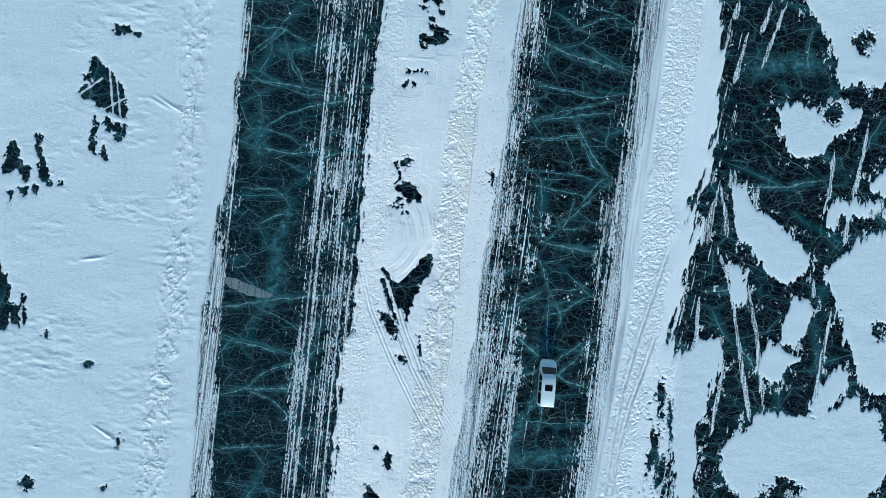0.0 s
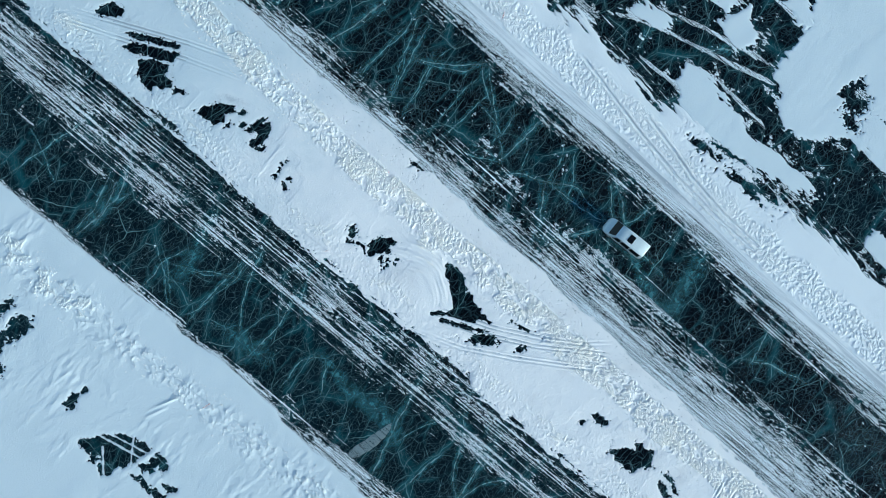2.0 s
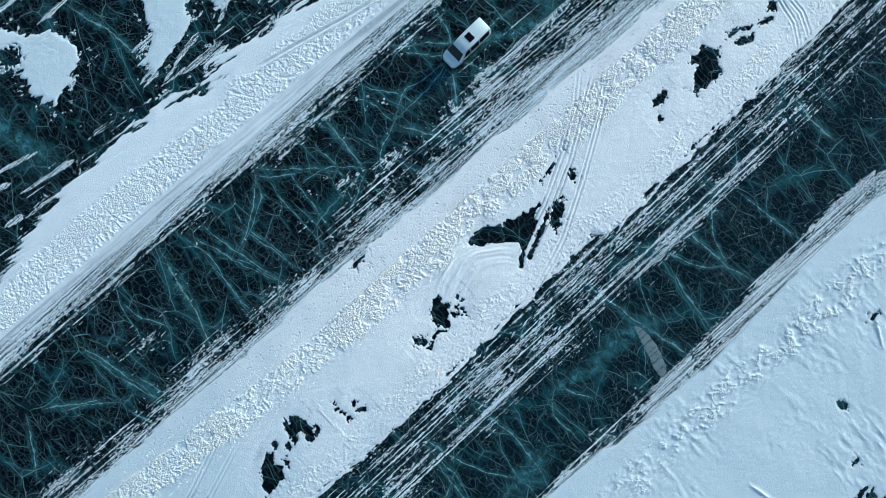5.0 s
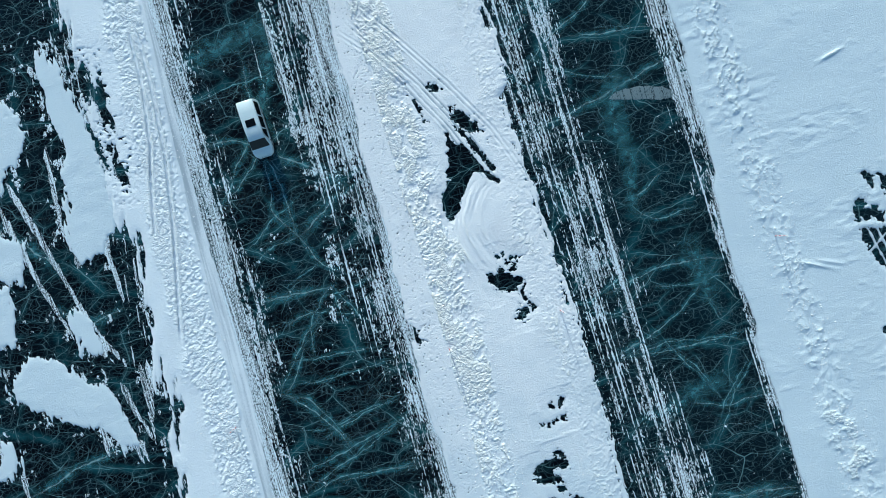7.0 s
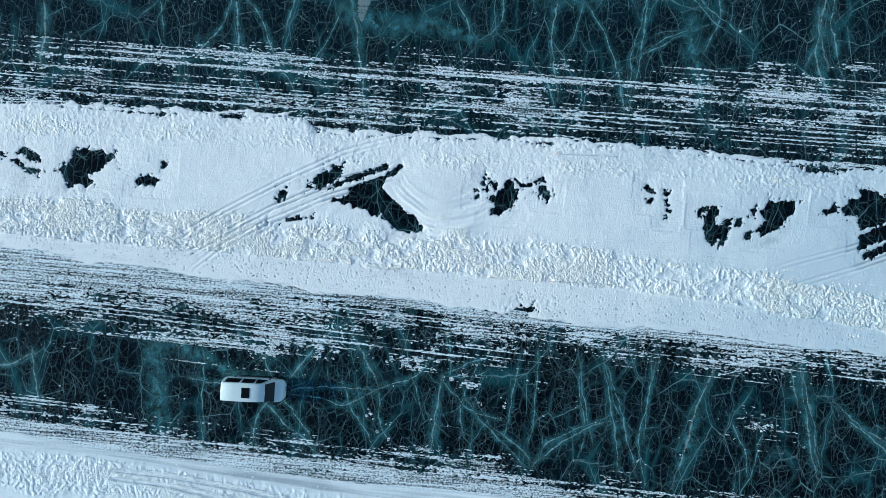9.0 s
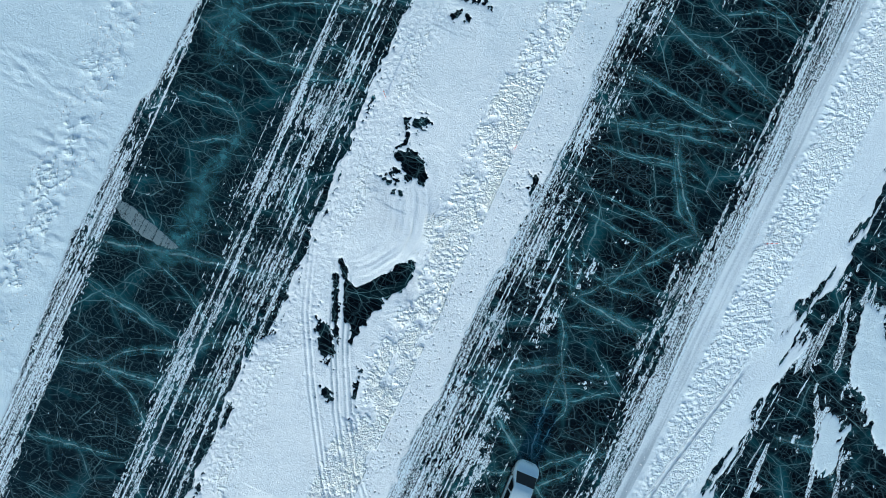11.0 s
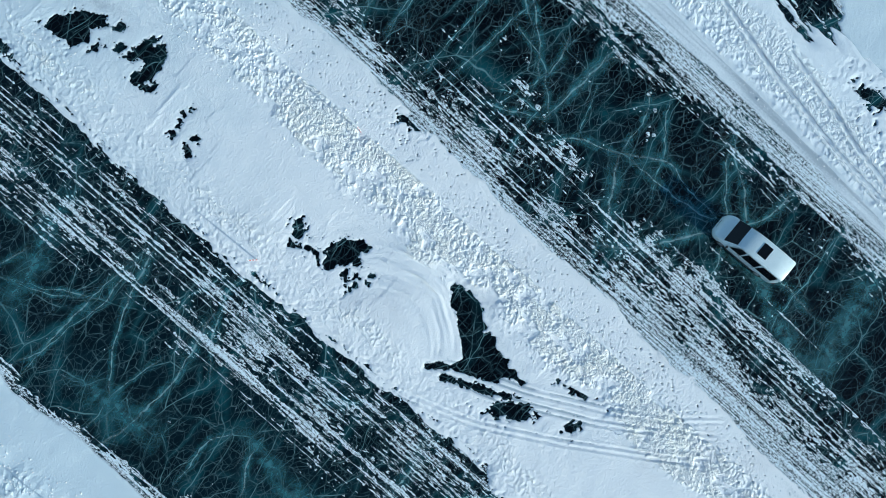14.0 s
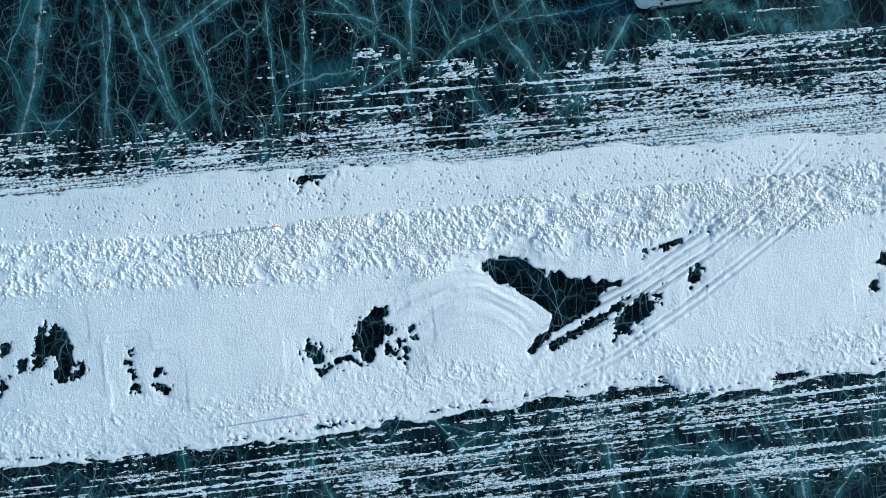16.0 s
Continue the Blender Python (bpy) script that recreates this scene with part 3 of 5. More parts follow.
HOLE_2 = [
    (-34.1, 9.9), (-33.1, 9.6), (-31.9, 9.4), (-31.8, 8.3), (-32.3, 7.7), (-33.1, 7.6), (-33.0, 8.4), (-33.8, 8.6),
    (-34.3, 9.2),
]

HOLE_3 = [
    (-35.3, 9.9), (-34.7, 9.2), (-34.8, 7.6), (-34.7, 6.2), (-35.1, 6.2), (-35.5, 7.5), (-35.2, 8.8),
]

HOLE_4 = [
    (-34.0, 7.3), (-33.7, 7.0), (-33.4, 5.7), (-33.8, 5.7), (-34.2, 6.2),
]

HOLE_5 = [
    (-40.7, 7.3), (-40.2, 7.3), (-40.1, 6.1), (-39.6, 4.8), (-39.0, 3.8), (-38.7, 2.5), (-39.1, 2.3), (-39.6, 3.0),
    (-40.0, 3.7), (-40.2, 5.2), (-40.6, 6.1),
]

HOLE_6 = [
    (-43.2, 6.5), (-42.1, 5.8), (-42.2, 4.9), (-41.7, 4.3), (-41.0, 4.1), (-40.9, 3.2), (-41.2, 2.6), (-42.2, 3.7),
    (-42.8, 3.1), (-43.6, 3.2),
]

HOLE_7 = [
    (-41.8, 1.9), (-40.8, 2.0), (-41.1, 1.2), (-41.7, 1.2),
]

HOLE_8 = [
    (-42.9, 1.5), (-42.4, 1.5), (-42.3, 0.4), (-42.6, 0.3),
]

HOLE_9 = [
    (-40.3, 2.3), (-39.9, 2.2), (-39.9, 1.4), (-40.3, 1.4),
]

HOLE_10 = [
    (-37.9, 3.0), (-37.5, 2.9), (-37.6, 2.4), (-38.0, 2.5),
]

HOLE_11 = [
    (-44.8, -4.8), (-43.9, -4.5), (-43.0, -4.8), (-42.7, -5.9), (-41.8, -7.1), (-41.4, -8.0), (-41.4, -9.6), (-40.2, -9.9),
    (-39.8, -11.1), (-40.0, -11.7), (-40.6, -11.6), (-41.1, -10.5), (-41.4, -12.2), (-42.4, -12.3), (-43.0, -11.3), (-42.9, -10.3),
    (-43.7, -9.8), (-43.2, -9.2), (-43.8, -8.2), (-45.0, -7.9),
]

HOLE_12 = [
    (-40.2, -8.4), (-39.8, -8.7), (-39.4, -11.4), (-39.7, -11.6), (-40.0, -10.0),
]

HOLE_13 = [
    (-34.3, 19.2), (-33.0, 19.1), (-31.7, 18.6), (-31.9, 18.3), (-33.4, 18.6), (-34.3, 18.5),
]

HOLE_14 = [
    (-34.2, 18.6), (-33.7, 18.4), (-33.8, 18.0), (-34.2, 18.2),
]

SLITS_1 = [
    [(24.8, 8.8), (24.6, 7.6)], [(26.1, 11.8), (25.4, 9.0), (24.7, 5.9)],
    [(27.2, 12.4), (26.4, 9.5), (25.6, 5.6)], [(25.2, 1.7), (25.0, -0.1)],
    [(27.1, 16.8), (26.1, 13.8)], [(27.8, 16.1), (26.7, 13.1)],
    [(24.7, -2.4), (24.3, -4.3), (24.1, -6.1)], [(23.5, -15.1), (24.3, -17.3), (25.1, -19.4)],
]

SLITS_2 = [
    [(25.8, -9.6), (25.8, -12.5), (25.7, -14.7), (25.8, -18.4), (25.4, -22.3)], [(24.1, -10.4), (24.3, -11.7), (23.9, -13.3)],
    [(25.7, -3.1), (26.1, -6.0)], [(27.7, -19.8), (27.8, -21.7)],
]

SLOT_A = [
    (-4.8, -3.0), (-4.0, -4.7), (-3.4, -6.0), (-2.7, -7.2),
]

SLOT_B = [
    (-4.8, -1.9), (-4.2, -2.7), (-3.5, -3.7),
]

RUT_A = [
    (-4.0, -2.6), (-2.2, -7.1), (0.2, -11.6), (2.6, -15.2), (4.2, -17.0),
]

RUT_B = [
    (-5.1, -1.9), (-3.5, -6.4), (-1.0, -11.2), (1.4, -14.8), (3.4, -17.8),
]

RUT_C = [
    (-7.2, -1.7), (-5.6, -6.1), (-3.0, -10.8), (-0.3, -15.0), (2.1, -18.4),
]

RUT_D = [
    (23.2, 3.2), (22.4, -0.5), (21.2, -5.7), (20.2, -11.5), (19.7, -17.1), (19.6, -21.6),
]

RUT_E = [
    (22.8, -5.5), (21.9, -9.6), (21.1, -12.5), (20.4, -17.1), (20.2, -21.6),
]

RUT_F = [
    (-5.0, 42.9), (-2.8, 38.0), (-0.2, 32.3), (1.9, 26.9),
]

RUT_G = [
    (-6.2, 42.5), (-4.0, 37.2), (-1.7, 31.9), (0.3, 26.4),
]

RUT_H = [
    (1.4, -33.5), (-2.8, -34.4), (-5.1, -33.9), (-7.1, -32.8),
]

RUT_I = [
    (1.5, -34.8), (-1.5, -35.2), (-4.8, -35.0), (-7.1, -34.1),
]

TRACK_A = [
    (-37.1, 11.7), (-34.9, 13.7),
]

TRACK_B = [
    (-35.0, 10.2), (-32.2, 12.1),
]

TRACK_C = [
    (-34.3, 14.8), (-33.2, 9.3),
]

TRACK_D = [
    (-33.6, 14.4), (-32.4, 9.1),
]

RIDGE_A = [
    (-30.3, 12.5), (-27.7, 11.3),
]

RIDGE_B = [
    (-29.7, 12.8), (-26.0, 10.9),
]

RIDGE_C = [
    (-35.0, -4.6), (-32.0, -3.9),
]

RIDGE_D = [
    (-31.9, -20.4), (-28.3, -22.2),
]

FAN = [
    (-21.5, -4.4), (-19.8, -4.5), (-17.5, -5.1), (-15.2, -5.8), (-16.0, -6.2), (-17.7, -6.2), (-19.7, -5.6),
]

STREAKS_1 = [
    [(28.9, 26.6), (27.9, 20.3)], [(32.5, 29.6), (31.4, 25.8), (30.4, 22.0)], [(31.0, 29.4), (30.1, 25.9)],
    [(27.6, 29.0), (27.3, 26.9)], [(38.7, 15.1), (38.6, 9.9)], [(41.9, 18.3), (41.5, 14.3), (41.0, 10.2)],
    [(27.4, 9.6), (27.0, 3.8)], [(27.8, 9.9), (29.0, 5.1)], [(31.5, 10.6), (31.3, 7.8)],
    [(28.5, 12.2), (28.8, 10.0)],
]

STREAKS_2 = [
    [(40.8, 8.3), (40.7, 5.8)], [(28.3, 3.9), (30.2, -1.2), (31.7, -7.4), (33.4, -13.6)], [(29.0, 3.4), (30.6, -0.0)],
    [(31.1, 2.2), (33.0, -4.8), (34.5, -12.1)], [(30.4, 1.9), (31.5, -1.3)], [(26.8, -1.0), (27.0, -8.8)],
    [(30.0, -7.1), (29.3, -14.9)], [(40.1, -0.5), (39.5, -7.1), (39.2, -13.8)], [(41.7, -6.6), (41.1, -10.2)],
    [(38.0, 1.9), (38.1, -0.0)],
    [(27.5, 9.7), (26.7, 6.2), (26.4, 3.9)], [(27.7, 10.3), (29.0, 5.3)], [(28.9, 12.2), (29.5, 8.8)],
    [(28.0, 4.1), (29.6, 0.9)], [(38.5, 29.3), (42.5, 27.5)],
]

CRACKS_1 = [
    (0.1, [(-21.4, 15.2), (-17.4, 15.1), (-13.5, 15.0), (-11.2, 14.9)]),
    (0.22, [(-21.1, 9.3), (-18.9, 8.6), (-16.1, 8.5), (-12.7, 8.8), (-10.5, 9.3)]),
    (0.12, [(-20.1, 9.3), (-17.8, 10.9), (-16.0, 12.5), (-13.3, 13.4), (-8.9, 14.6)]),
    (0.1, [(-21.1, 10.5), (-18.0, 10.5), (-14.5, 9.6)]),
    (0.1, [(-12.6, 11.1), (-10.7, 11.0), (-8.6, 10.1)]),
    (0.22, [(-21.9, -8.3), (-18.1, -7.0), (-14.3, -6.0), (-11.0, -5.3), (-7.4, -4.8)]),
    (0.12, [(-20.2, -10.6), (-17.1, -10.9), (-13.6, -11.6)]),
    (0.22, [(-20.9, -16.4), (-17.1, -15.3), (-13.2, -14.8), (-11.0, -14.7), (-7.8, -13.9)]),
    (0.14, [(-17.1, -15.3), (-15.1, -13.1), (-11.4, -11.5), (-8.8, -9.3)]),
]

CRACKS_2 = [
    (0.14, [(-17.1, -15.3), (-14.2, -16.1), (-11.1, -18.5)]),
    (0.12, [(-20.6, -21.9), (-16.4, -21.2), (-12.5, -20.3)]),
    (0.14, [(-21.6, 20.7), (-19.3, 20.7), (-17.6, 20.8), (-14.9, 19.8)]),
    (0.07, [(-21.1, 17.3), (-18.6, 20.2), (-16.2, 23.6)]),
    (0.07, [(-17.6, 20.6), (-16.1, 17.6), (-14.3, 14.4)]),
    (0.35, [(-19.6, 18.6), (-16.2, 18.8), (-12.9, 19.8), (-9.6, 20.1)]),
    (0.45, [(-19.2, 13.3), (-18.7, 9.9), (-18.4, 6.5)]),
    (0.4, [(-15.5, -0.5), (-15.2, -4.9), (-16.9, -8.0)]),
    (0.08, [(-10.8, -7.2), (-8.9, -9.0), (-6.9, -11.3)]),
]

CRACKS_3 = [
    (0.1, [(-10.7, -13.4), (-8.4, -12.6)]),
    (0.28, [(7.8, 22.7), (10.7, 21.9), (13.1, 21.2), (15.7, 20.6), (17.8, 20.0)]),
    (0.12, [(7.7, 18.2), (10.3, 17.9), (12.9, 17.6), (15.2, 17.8), (17.4, 18.5)]),
    (0.14, [(7.9, 14.5), (10.3, 15.4), (13.6, 16.6), (16.9, 17.5)]),
    (0.12, [(8.2, 14.4), (12.6, 15.2), (16.8, 16.4)]),
    (0.1, [(7.8, 12.6), (10.6, 12.8), (14.0, 13.4), (16.9, 12.9)]),
    (0.12, [(12.6, 15.4), (14.1, 12.4), (16.1, 10.1), (16.9, 9.6)]),
    (0.12, [(11.9, 4.2), (14.2, 6.4), (16.7, 9.6)]),
    (0.2, [(12.6, -9.8), (10.1, -7.5), (7.7, -6.2), (6.9, -4.3)]),
]

CRACKS_4 = [
    (0.14, [(12.6, -9.8), (14.2, -8.3), (16.8, -6.5)]),
    (0.14, [(12.6, -9.8), (14.5, -10.8), (17.6, -11.1)]),
    (0.3, [(12.6, -9.8), (12.1, -12.4), (10.3, -16.0), (9.9, -20.0)]),
    (0.12, [(12.6, -9.8), (12.1, -6.8), (11.8, -2.2)]),
    (0.12, [(12.6, -9.8), (10.8, -10.9), (9.1, -11.0)]),
    (0.22, [(11.8, -2.2), (8.1, -4.2), (7.2, -6.3)]),
    (0.14, [(11.8, -2.2), (11.0, 0.4), (9.1, 1.9)]),
    (0.12, [(11.8, -2.2), (14.0, -2.1), (15.9, -1.0)]),
    (0.14, [(11.8, -2.2), (13.2, -4.4), (12.6, -9.8)]),
]

CRACKS_5 = [
    (0.3, [(8.7, -19.7), (12.6, -18.7), (15.8, -18.1), (18.1, -18.3)]),
    (0.06, [(7.7, -15.9), (12.7, -15.3), (17.8, -14.9)]),
    (0.18, [(9.8, 2.4), (13.0, 2.3), (16.9, 2.1)]),
    (0.1, [(11.1, 23.8), (13.7, 25.5), (16.5, 26.1)]),
    (0.07, [(11.3, 26.9), (14.8, 26.2), (18.4, 24.9)]),
    (0.1, [(13.5, 7.5), (12.7, 4.6), (10.7, 2.3)]),
    (0.1, [(9.4, 6.4), (10.5, 4.3), (10.4, 2.3)]),
    (0.5, [(27.8, 21.9), (32.3, 23.0), (37.9, 23.6)]),
    (0.25, [(35.3, 26.9), (35.0, 24.3), (35.5, 22.1)]),
]

CRACKS_6 = [
    (0.2, [(29.1, 10.5), (34.7, 10.9), (38.6, 12.2)]),
    (0.2, [(30.7, -4.6), (32.7, -7.2), (34.7, -9.8)]),
    (0.2, [(26.9, -0.6), (29.6, 0.1), (32.2, -2.2)]),
    (0.25, [(5.8, 28.5), (9.5, 29.4), (13.6, 30.4), (16.1, 31.3)]),
    (0.1, [(5.6, 30.8), (9.3, 31.8)]),
    (0.18, [(9.7, 31.6), (11.4, 33.8), (12.7, 36.0)]),
    (0.14, [(-20.0, 28.1), (-15.8, 28.0), (-8.4, 30.8)]),
    (0.22, [(14.8, 31.2), (10.7, 30.2), (6.8, 28.8)]),
    (0.18, [(13.8, 37.1), (12.2, 34.8), (10.7, 32.3)]),
]

CRACKS_7 = [
    (0.14, [(14.5, 38.4), (11.9, 39.9), (9.3, 41.4)]),
    (0.14, [(-10.7, 34.8), (-15.9, 36.1), (-21.1, 37.4)]),
    (0.14, [(-14.3, 30.3), (-18.3, 28.9), (-21.6, 29.1)]),
    (0.1, [(-16.1, 38.7), (-17.5, 36.2), (-18.9, 33.1)]),
    (0.16, [(11.2, -27.6), (12.4, -30.0), (13.4, -33.6)]),
    (0.14, [(16.0, -27.1), (10.8, -28.2)]),
    (0.2, [(-9.5, -29.6), (-13.0, -29.5), (-15.5, -30.0)]),
    (0.12, [(-20.0, -35.7), (-19.6, -30.9)]),
    (0.07, [(-20.2, 17.5), (-17.9, 20.1), (-16.6, 22.0)]),
]

CRACKS_8 = [
    (0.1, [(-19.9, 4.4), (-16.8, 4.8), (-14.9, 3.6)]),
    (0.1, [(-17.9, 1.0), (-15.6, 2.3), (-14.1, 2.6)]),
    (0.3, [(-14.8, 3.9), (-15.2, 1.1), (-15.7, -1.0), (-15.4, -2.7)]),
    (0.1, [(-16.9, -7.0), (-13.7, -8.3), (-11.5, -9.8), (-9.9, -10.9)]),
    (0.2, [(-10.3, 1.4), (-9.6, -0.1), (-8.6, -0.5)]),
    (0.1, [(7.1, 9.5), (9.3, 9.4), (12.6, 9.5), (15.9, 9.1)]),
    (0.1, [(7.9, 8.2), (10.4, 8.0), (12.6, 7.8), (15.5, 7.5)]),
    (0.12, [(8.2, 5.0), (10.7, 4.6), (12.6, 4.0), (15.1, 4.5)]),
    (0.1, [(8.5, 6.2), (9.8, 3.9), (10.6, 2.6)]),
]

CRACKS_9 = [
    (0.08, [(6.6, 2.6), (9.2, 2.9), (11.3, 3.0)]),
    (0.08, [(10.4, 0.1), (11.6, 0.7), (14.0, 1.4)]),
    (0.07, [(10.5, -5.5), (13.5, -4.0), (15.3, -2.6), (17.1, -1.9)]),
    (0.08, [(5.8, -5.1), (7.5, -4.4), (9.3, -4.5)]),
    (0.35, [(12.1, -10.3), (12.2, -11.8), (11.3, -13.0)]),
    (0.22, [(-21.2, 28.7), (-18.0, 28.4), (-14.7, 29.3)]),
    (0.16, [(-17.6, 28.5), (-14.8, 27.4)]),
    (0.1, [(-14.7, 14.8), (-16.8, 18.1), (-17.8, 20.5)]),
    (0.1, [(6.3, 13.7), (10.4, 15.1), (14.7, 17.2)]),
]

CRACKS_10 = [
    (0.1, [(7.8, 12.4), (11.2, 13.2), (14.6, 14.1)]),
    (0.12, [(7.4, 17.9), (11.1, 18.0), (14.4, 17.8)]),
    (0.16, [(11.9, 2.4), (14.2, 2.5), (15.9, 2.0)]),
    (0.12, [(13.9, 6.6), (15.1, 8.4), (16.3, 9.9)]),
    (0.12, [(16.3, 9.9), (14.6, 10.6), (13.3, 13.3), (12.1, 15.6)]),
    (0.16, [(6.9, 28.0), (10.2, 29.1)]),
]
CRACKS_11 = [
    (0.14, [(-14.0, 6.8), (-11.5, 8.7), (-9.3, 9.6), (-7.4, 9.1), (-5.5, 7.5)]),
    (0.16, [(18.5, -5.6), (15.9, -7.5), (13.6, -10.4), (12.4, -14.2), (12.2, -17.9)]),
    (0.1, [(-21.3, 16.2), (-18.0, 15.0), (-14.3, 14.3), (-9.8, 14.7)]),
]
ALL_CRACKS = CRACKS_1 + CRACKS_2 + CRACKS_3 + CRACKS_4 + CRACKS_5 + CRACKS_6 + CRACKS_7 + CRACKS_8 + CRACKS_9 + CRACKS_10 + CRACKS_11
TRACKS = [TRACK_A, TRACK_B, TRACK_C, TRACK_D]
DRIFT_RIDGES = [RIDGE_A, RIDGE_B, RIDGE_C, RIDGE_D]
SLABS = [SLAB_1, SLAB_2, SLAB_3, SLAB_4, SLAB_5, SLAB_6, SLAB_7, SLAB_8, SLAB_9, SLAB_10, SLAB_11, SLAB_12, SLAB_13, SLAB_14, SLAB_15]
HOLES = [HOLE_1, HOLE_2, HOLE_3, HOLE_4, HOLE_5, HOLE_6, HOLE_7, HOLE_8, HOLE_9, HOLE_10, HOLE_11, HOLE_12, HOLE_13, HOLE_14]

FLECKS = [(15.0, -2.0, 0.14), (13.7, -2.6, 0.16), (13.9, -2.9, 0.12), (13.4, -2.8, 0.08), (14.4, -1.4, 0.07), (15.5, -1.1, 0.15), (13.1, -2.7, 0.09), (14.1, -2.4, 0.08), (12.2, 5.4, 0.1), (10.6, 3.2, 0.2), (10.5, 2.6, 0.12)]
MARKERS = [(-6.8, 9.5), (2.7, 9.9), (21.0, 11.2), (-25.2, 8.6)]
END = 52.0


def ruts(x, y, z, lines, width, depth, gap=0.0):
    """Wheel ruts with raised rims; with a gap, each is a pair of grooves with a ridge between them."""
    for line in lines:
        d, w = near_line(x, y, line)
        d = np.abs(d - gap)
        fade = np.sin(np.clip(w, 0, 1) * math.pi) ** 0.3
        z = z + fade * (-depth * np.exp(-((d / width) ** 2)) + 0.6 * depth * np.exp(-(((d - 1.7 * width) / (0.7 * width)) ** 2)))
    return z


def bare(x, y, s, specs, seed, ragged=0.35):
    """Wear bare places into a snow field."""
    rough = ragged * (0.75 * fractal(x, y, 0.8, 0.8, seed, 3, 0.85) + 0.75 * fractal(x, y, 0.26, 0.26, seed + 3, 2, 0.9) + 0.75 * fractal(0.8 * x + 0.6 * y, 0.8 * y - 0.6 * x, 0.12, 0.34, seed + 5, 2, 0.8))
    crumbs = fractal(x, y, 0.34, 0.26, seed + 8, 3, 0.9)
    for spec in specs:
        reach = 2.2 * max(spec[2], spec[3]) + 1.0
        near = (np.abs(x - spec[0]) < reach) & (np.abs(y - spec[1]) < reach)
        if near.any():
            out = blob(x[near], y[near], spec)
            s[near] = np.minimum(s[near], 0.30 - 0.42 * crumbs[near] + 0.75 * np.abs(out - 0.12))
            s[near] = np.minimum(s[near], out + rough[near] * min(1.0, 0.12 + 0.9 * min(spec[2], spec[3])))
    return s


def clumps(x, y, seed):
    """Broken lumps left by the plough: rounded tops with dark gaps between them."""
    a = fractal(x, y, 0.19, 0.19, seed, 2, 0.8)
    b = 1 - np.abs(vnoise(0.8 * x - 0.6 * y, 0.6 * x + 0.8 * y, 0.5, 0.45, seed + 1)) * 1.6
    return 0.6 * a + 0.06 * b + 0.25


def pits(x, y, s, z, e):
    """Small melt pits in the smooth strip beside the road."""
    rng = np.random.RandomState(77)
    py = rng.uniform(-30, 40, 700)
    px = along(MID_EAST, py) - rng.uniform(0.4, 2.3, 700)
    i = ((px - x[0, 0]) / (x[1, 0] - x[0, 0])).round().astype(int)
    j = ((py - y[0, 0]) / (y[0, 1] - y[0, 0])).round().astype(int)
    good = s[i, j] > 0.3
    z[i[good], j[good]] -= rng.uniform(0.06, 0.11, good.sum())
    deep = good & (rng.rand(len(good)) < 0.35)
    s[i[deep], j[deep]] = rng.uniform(-1.2, -0.3, deep.sum())


# ---- ground: one sheet of lake ice to the horizon ----
def build_ground():
    rings, n = [0, 60, 90, 200, 600, 3000], 48
    verts, faces = [(0, 0, 0)], []
    for r in rings[1:]:
        verts += [(r * math.cos(2 * math.pi * k / n), r * math.sin(2 * math.pi * k / n), 0) for k in range(n)]
    faces += [(0, 1 + k, 1 + (k + 1) % n) for k in range(n)]
    for q in range(len(rings) - 2):
        a = 1 + q * n
        faces += [(a + k, a + n + k, a + n + (k + 1) % n, a + (k + 1) % n) for k in range(n)]
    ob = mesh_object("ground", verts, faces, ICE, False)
    return tagged(ob, "clear dark teal lake ice webbed with white cracks", "ice", kind="structure")


ground = build_ground()


# ---- snow beside and between the roads ----
def build_field():
    x, y = grid(-47, -19.5, -END, END, 0.105, 0.105)
    s = along(FIELD_EDGE, y) - x + 0.16 * fractal(x, y, 0.5, 2.2, 11, 4) + 0.05 * vnoise(x, y, 0.25, 0.3, 15)
    s = bare(x, y, s, FIELD_BARE_1, 21, 0.4)
    rag = 0.13 * fractal(x - 0.3 * y, y, 0.6, 1.2, 23, 3, 0.8) + 0.16 * fractal(x, y, 0.24, 0.24, 26, 2, 0.9)
    for corners in HOLES:
        s = np.minimum(s, -polygon(x, y, corners) + rag)
    for line in TRACKS:
        d, w = near_line(x, y, line)
        s = np.maximum(s, 0.11 - d + 0.06 * fractal(x, y, 0.3, 0.3, 27, 2))
    z = 0.055 * (1 - np.exp(-np.maximum(s, 0) / 0.24)) + 0.006
    for line in DRIFT_RIDGES:
        d, w = near_line(x, y, line)
        z = z + 0.09 * np.sin(np.clip(w, 0, 1) * math.pi) * np.exp(-((d / 0.16) ** 2))
    z = z + 0.035 * fractal(x, y, 6.0, 4.0, 31, 4, 0.5) * step(0, 2, s)
    strip = np.exp(-(((x - along(CLOD_FIELD, y)) / (1.55 + 0.4 * vnoise(x, y, 3, 3, 33))) ** 4)) * step(-0.7, 0.5, fractal(x, y, 0.6, 0.8, 34, 3))
    z = z + step(0, 0.5, s) * strip * (0.055 + 0.05 * clumps(x, y, 36))
    z = z + step(0, 0.4, s) * (0.034 * fractal(x + 0.3 * y, y, 1.1, 0.45, 39, 3) * step(-0.2, 0.7, fractal(x, y, 5, 4, 38, 3)) + 0.010 * fractal(x, y, 1.8, 1.4, 40, 4, 0.7))
    z = np.maximum(z, 0.006 + 0.04 * step(0, 0.35, s))
    tagged(sheet("snow_field", x, y, s, z, SNOW_FIELD), "wind-packed bluish snow field with bare ice holes", "snow")
    return x[:, 0], y[0], s, z


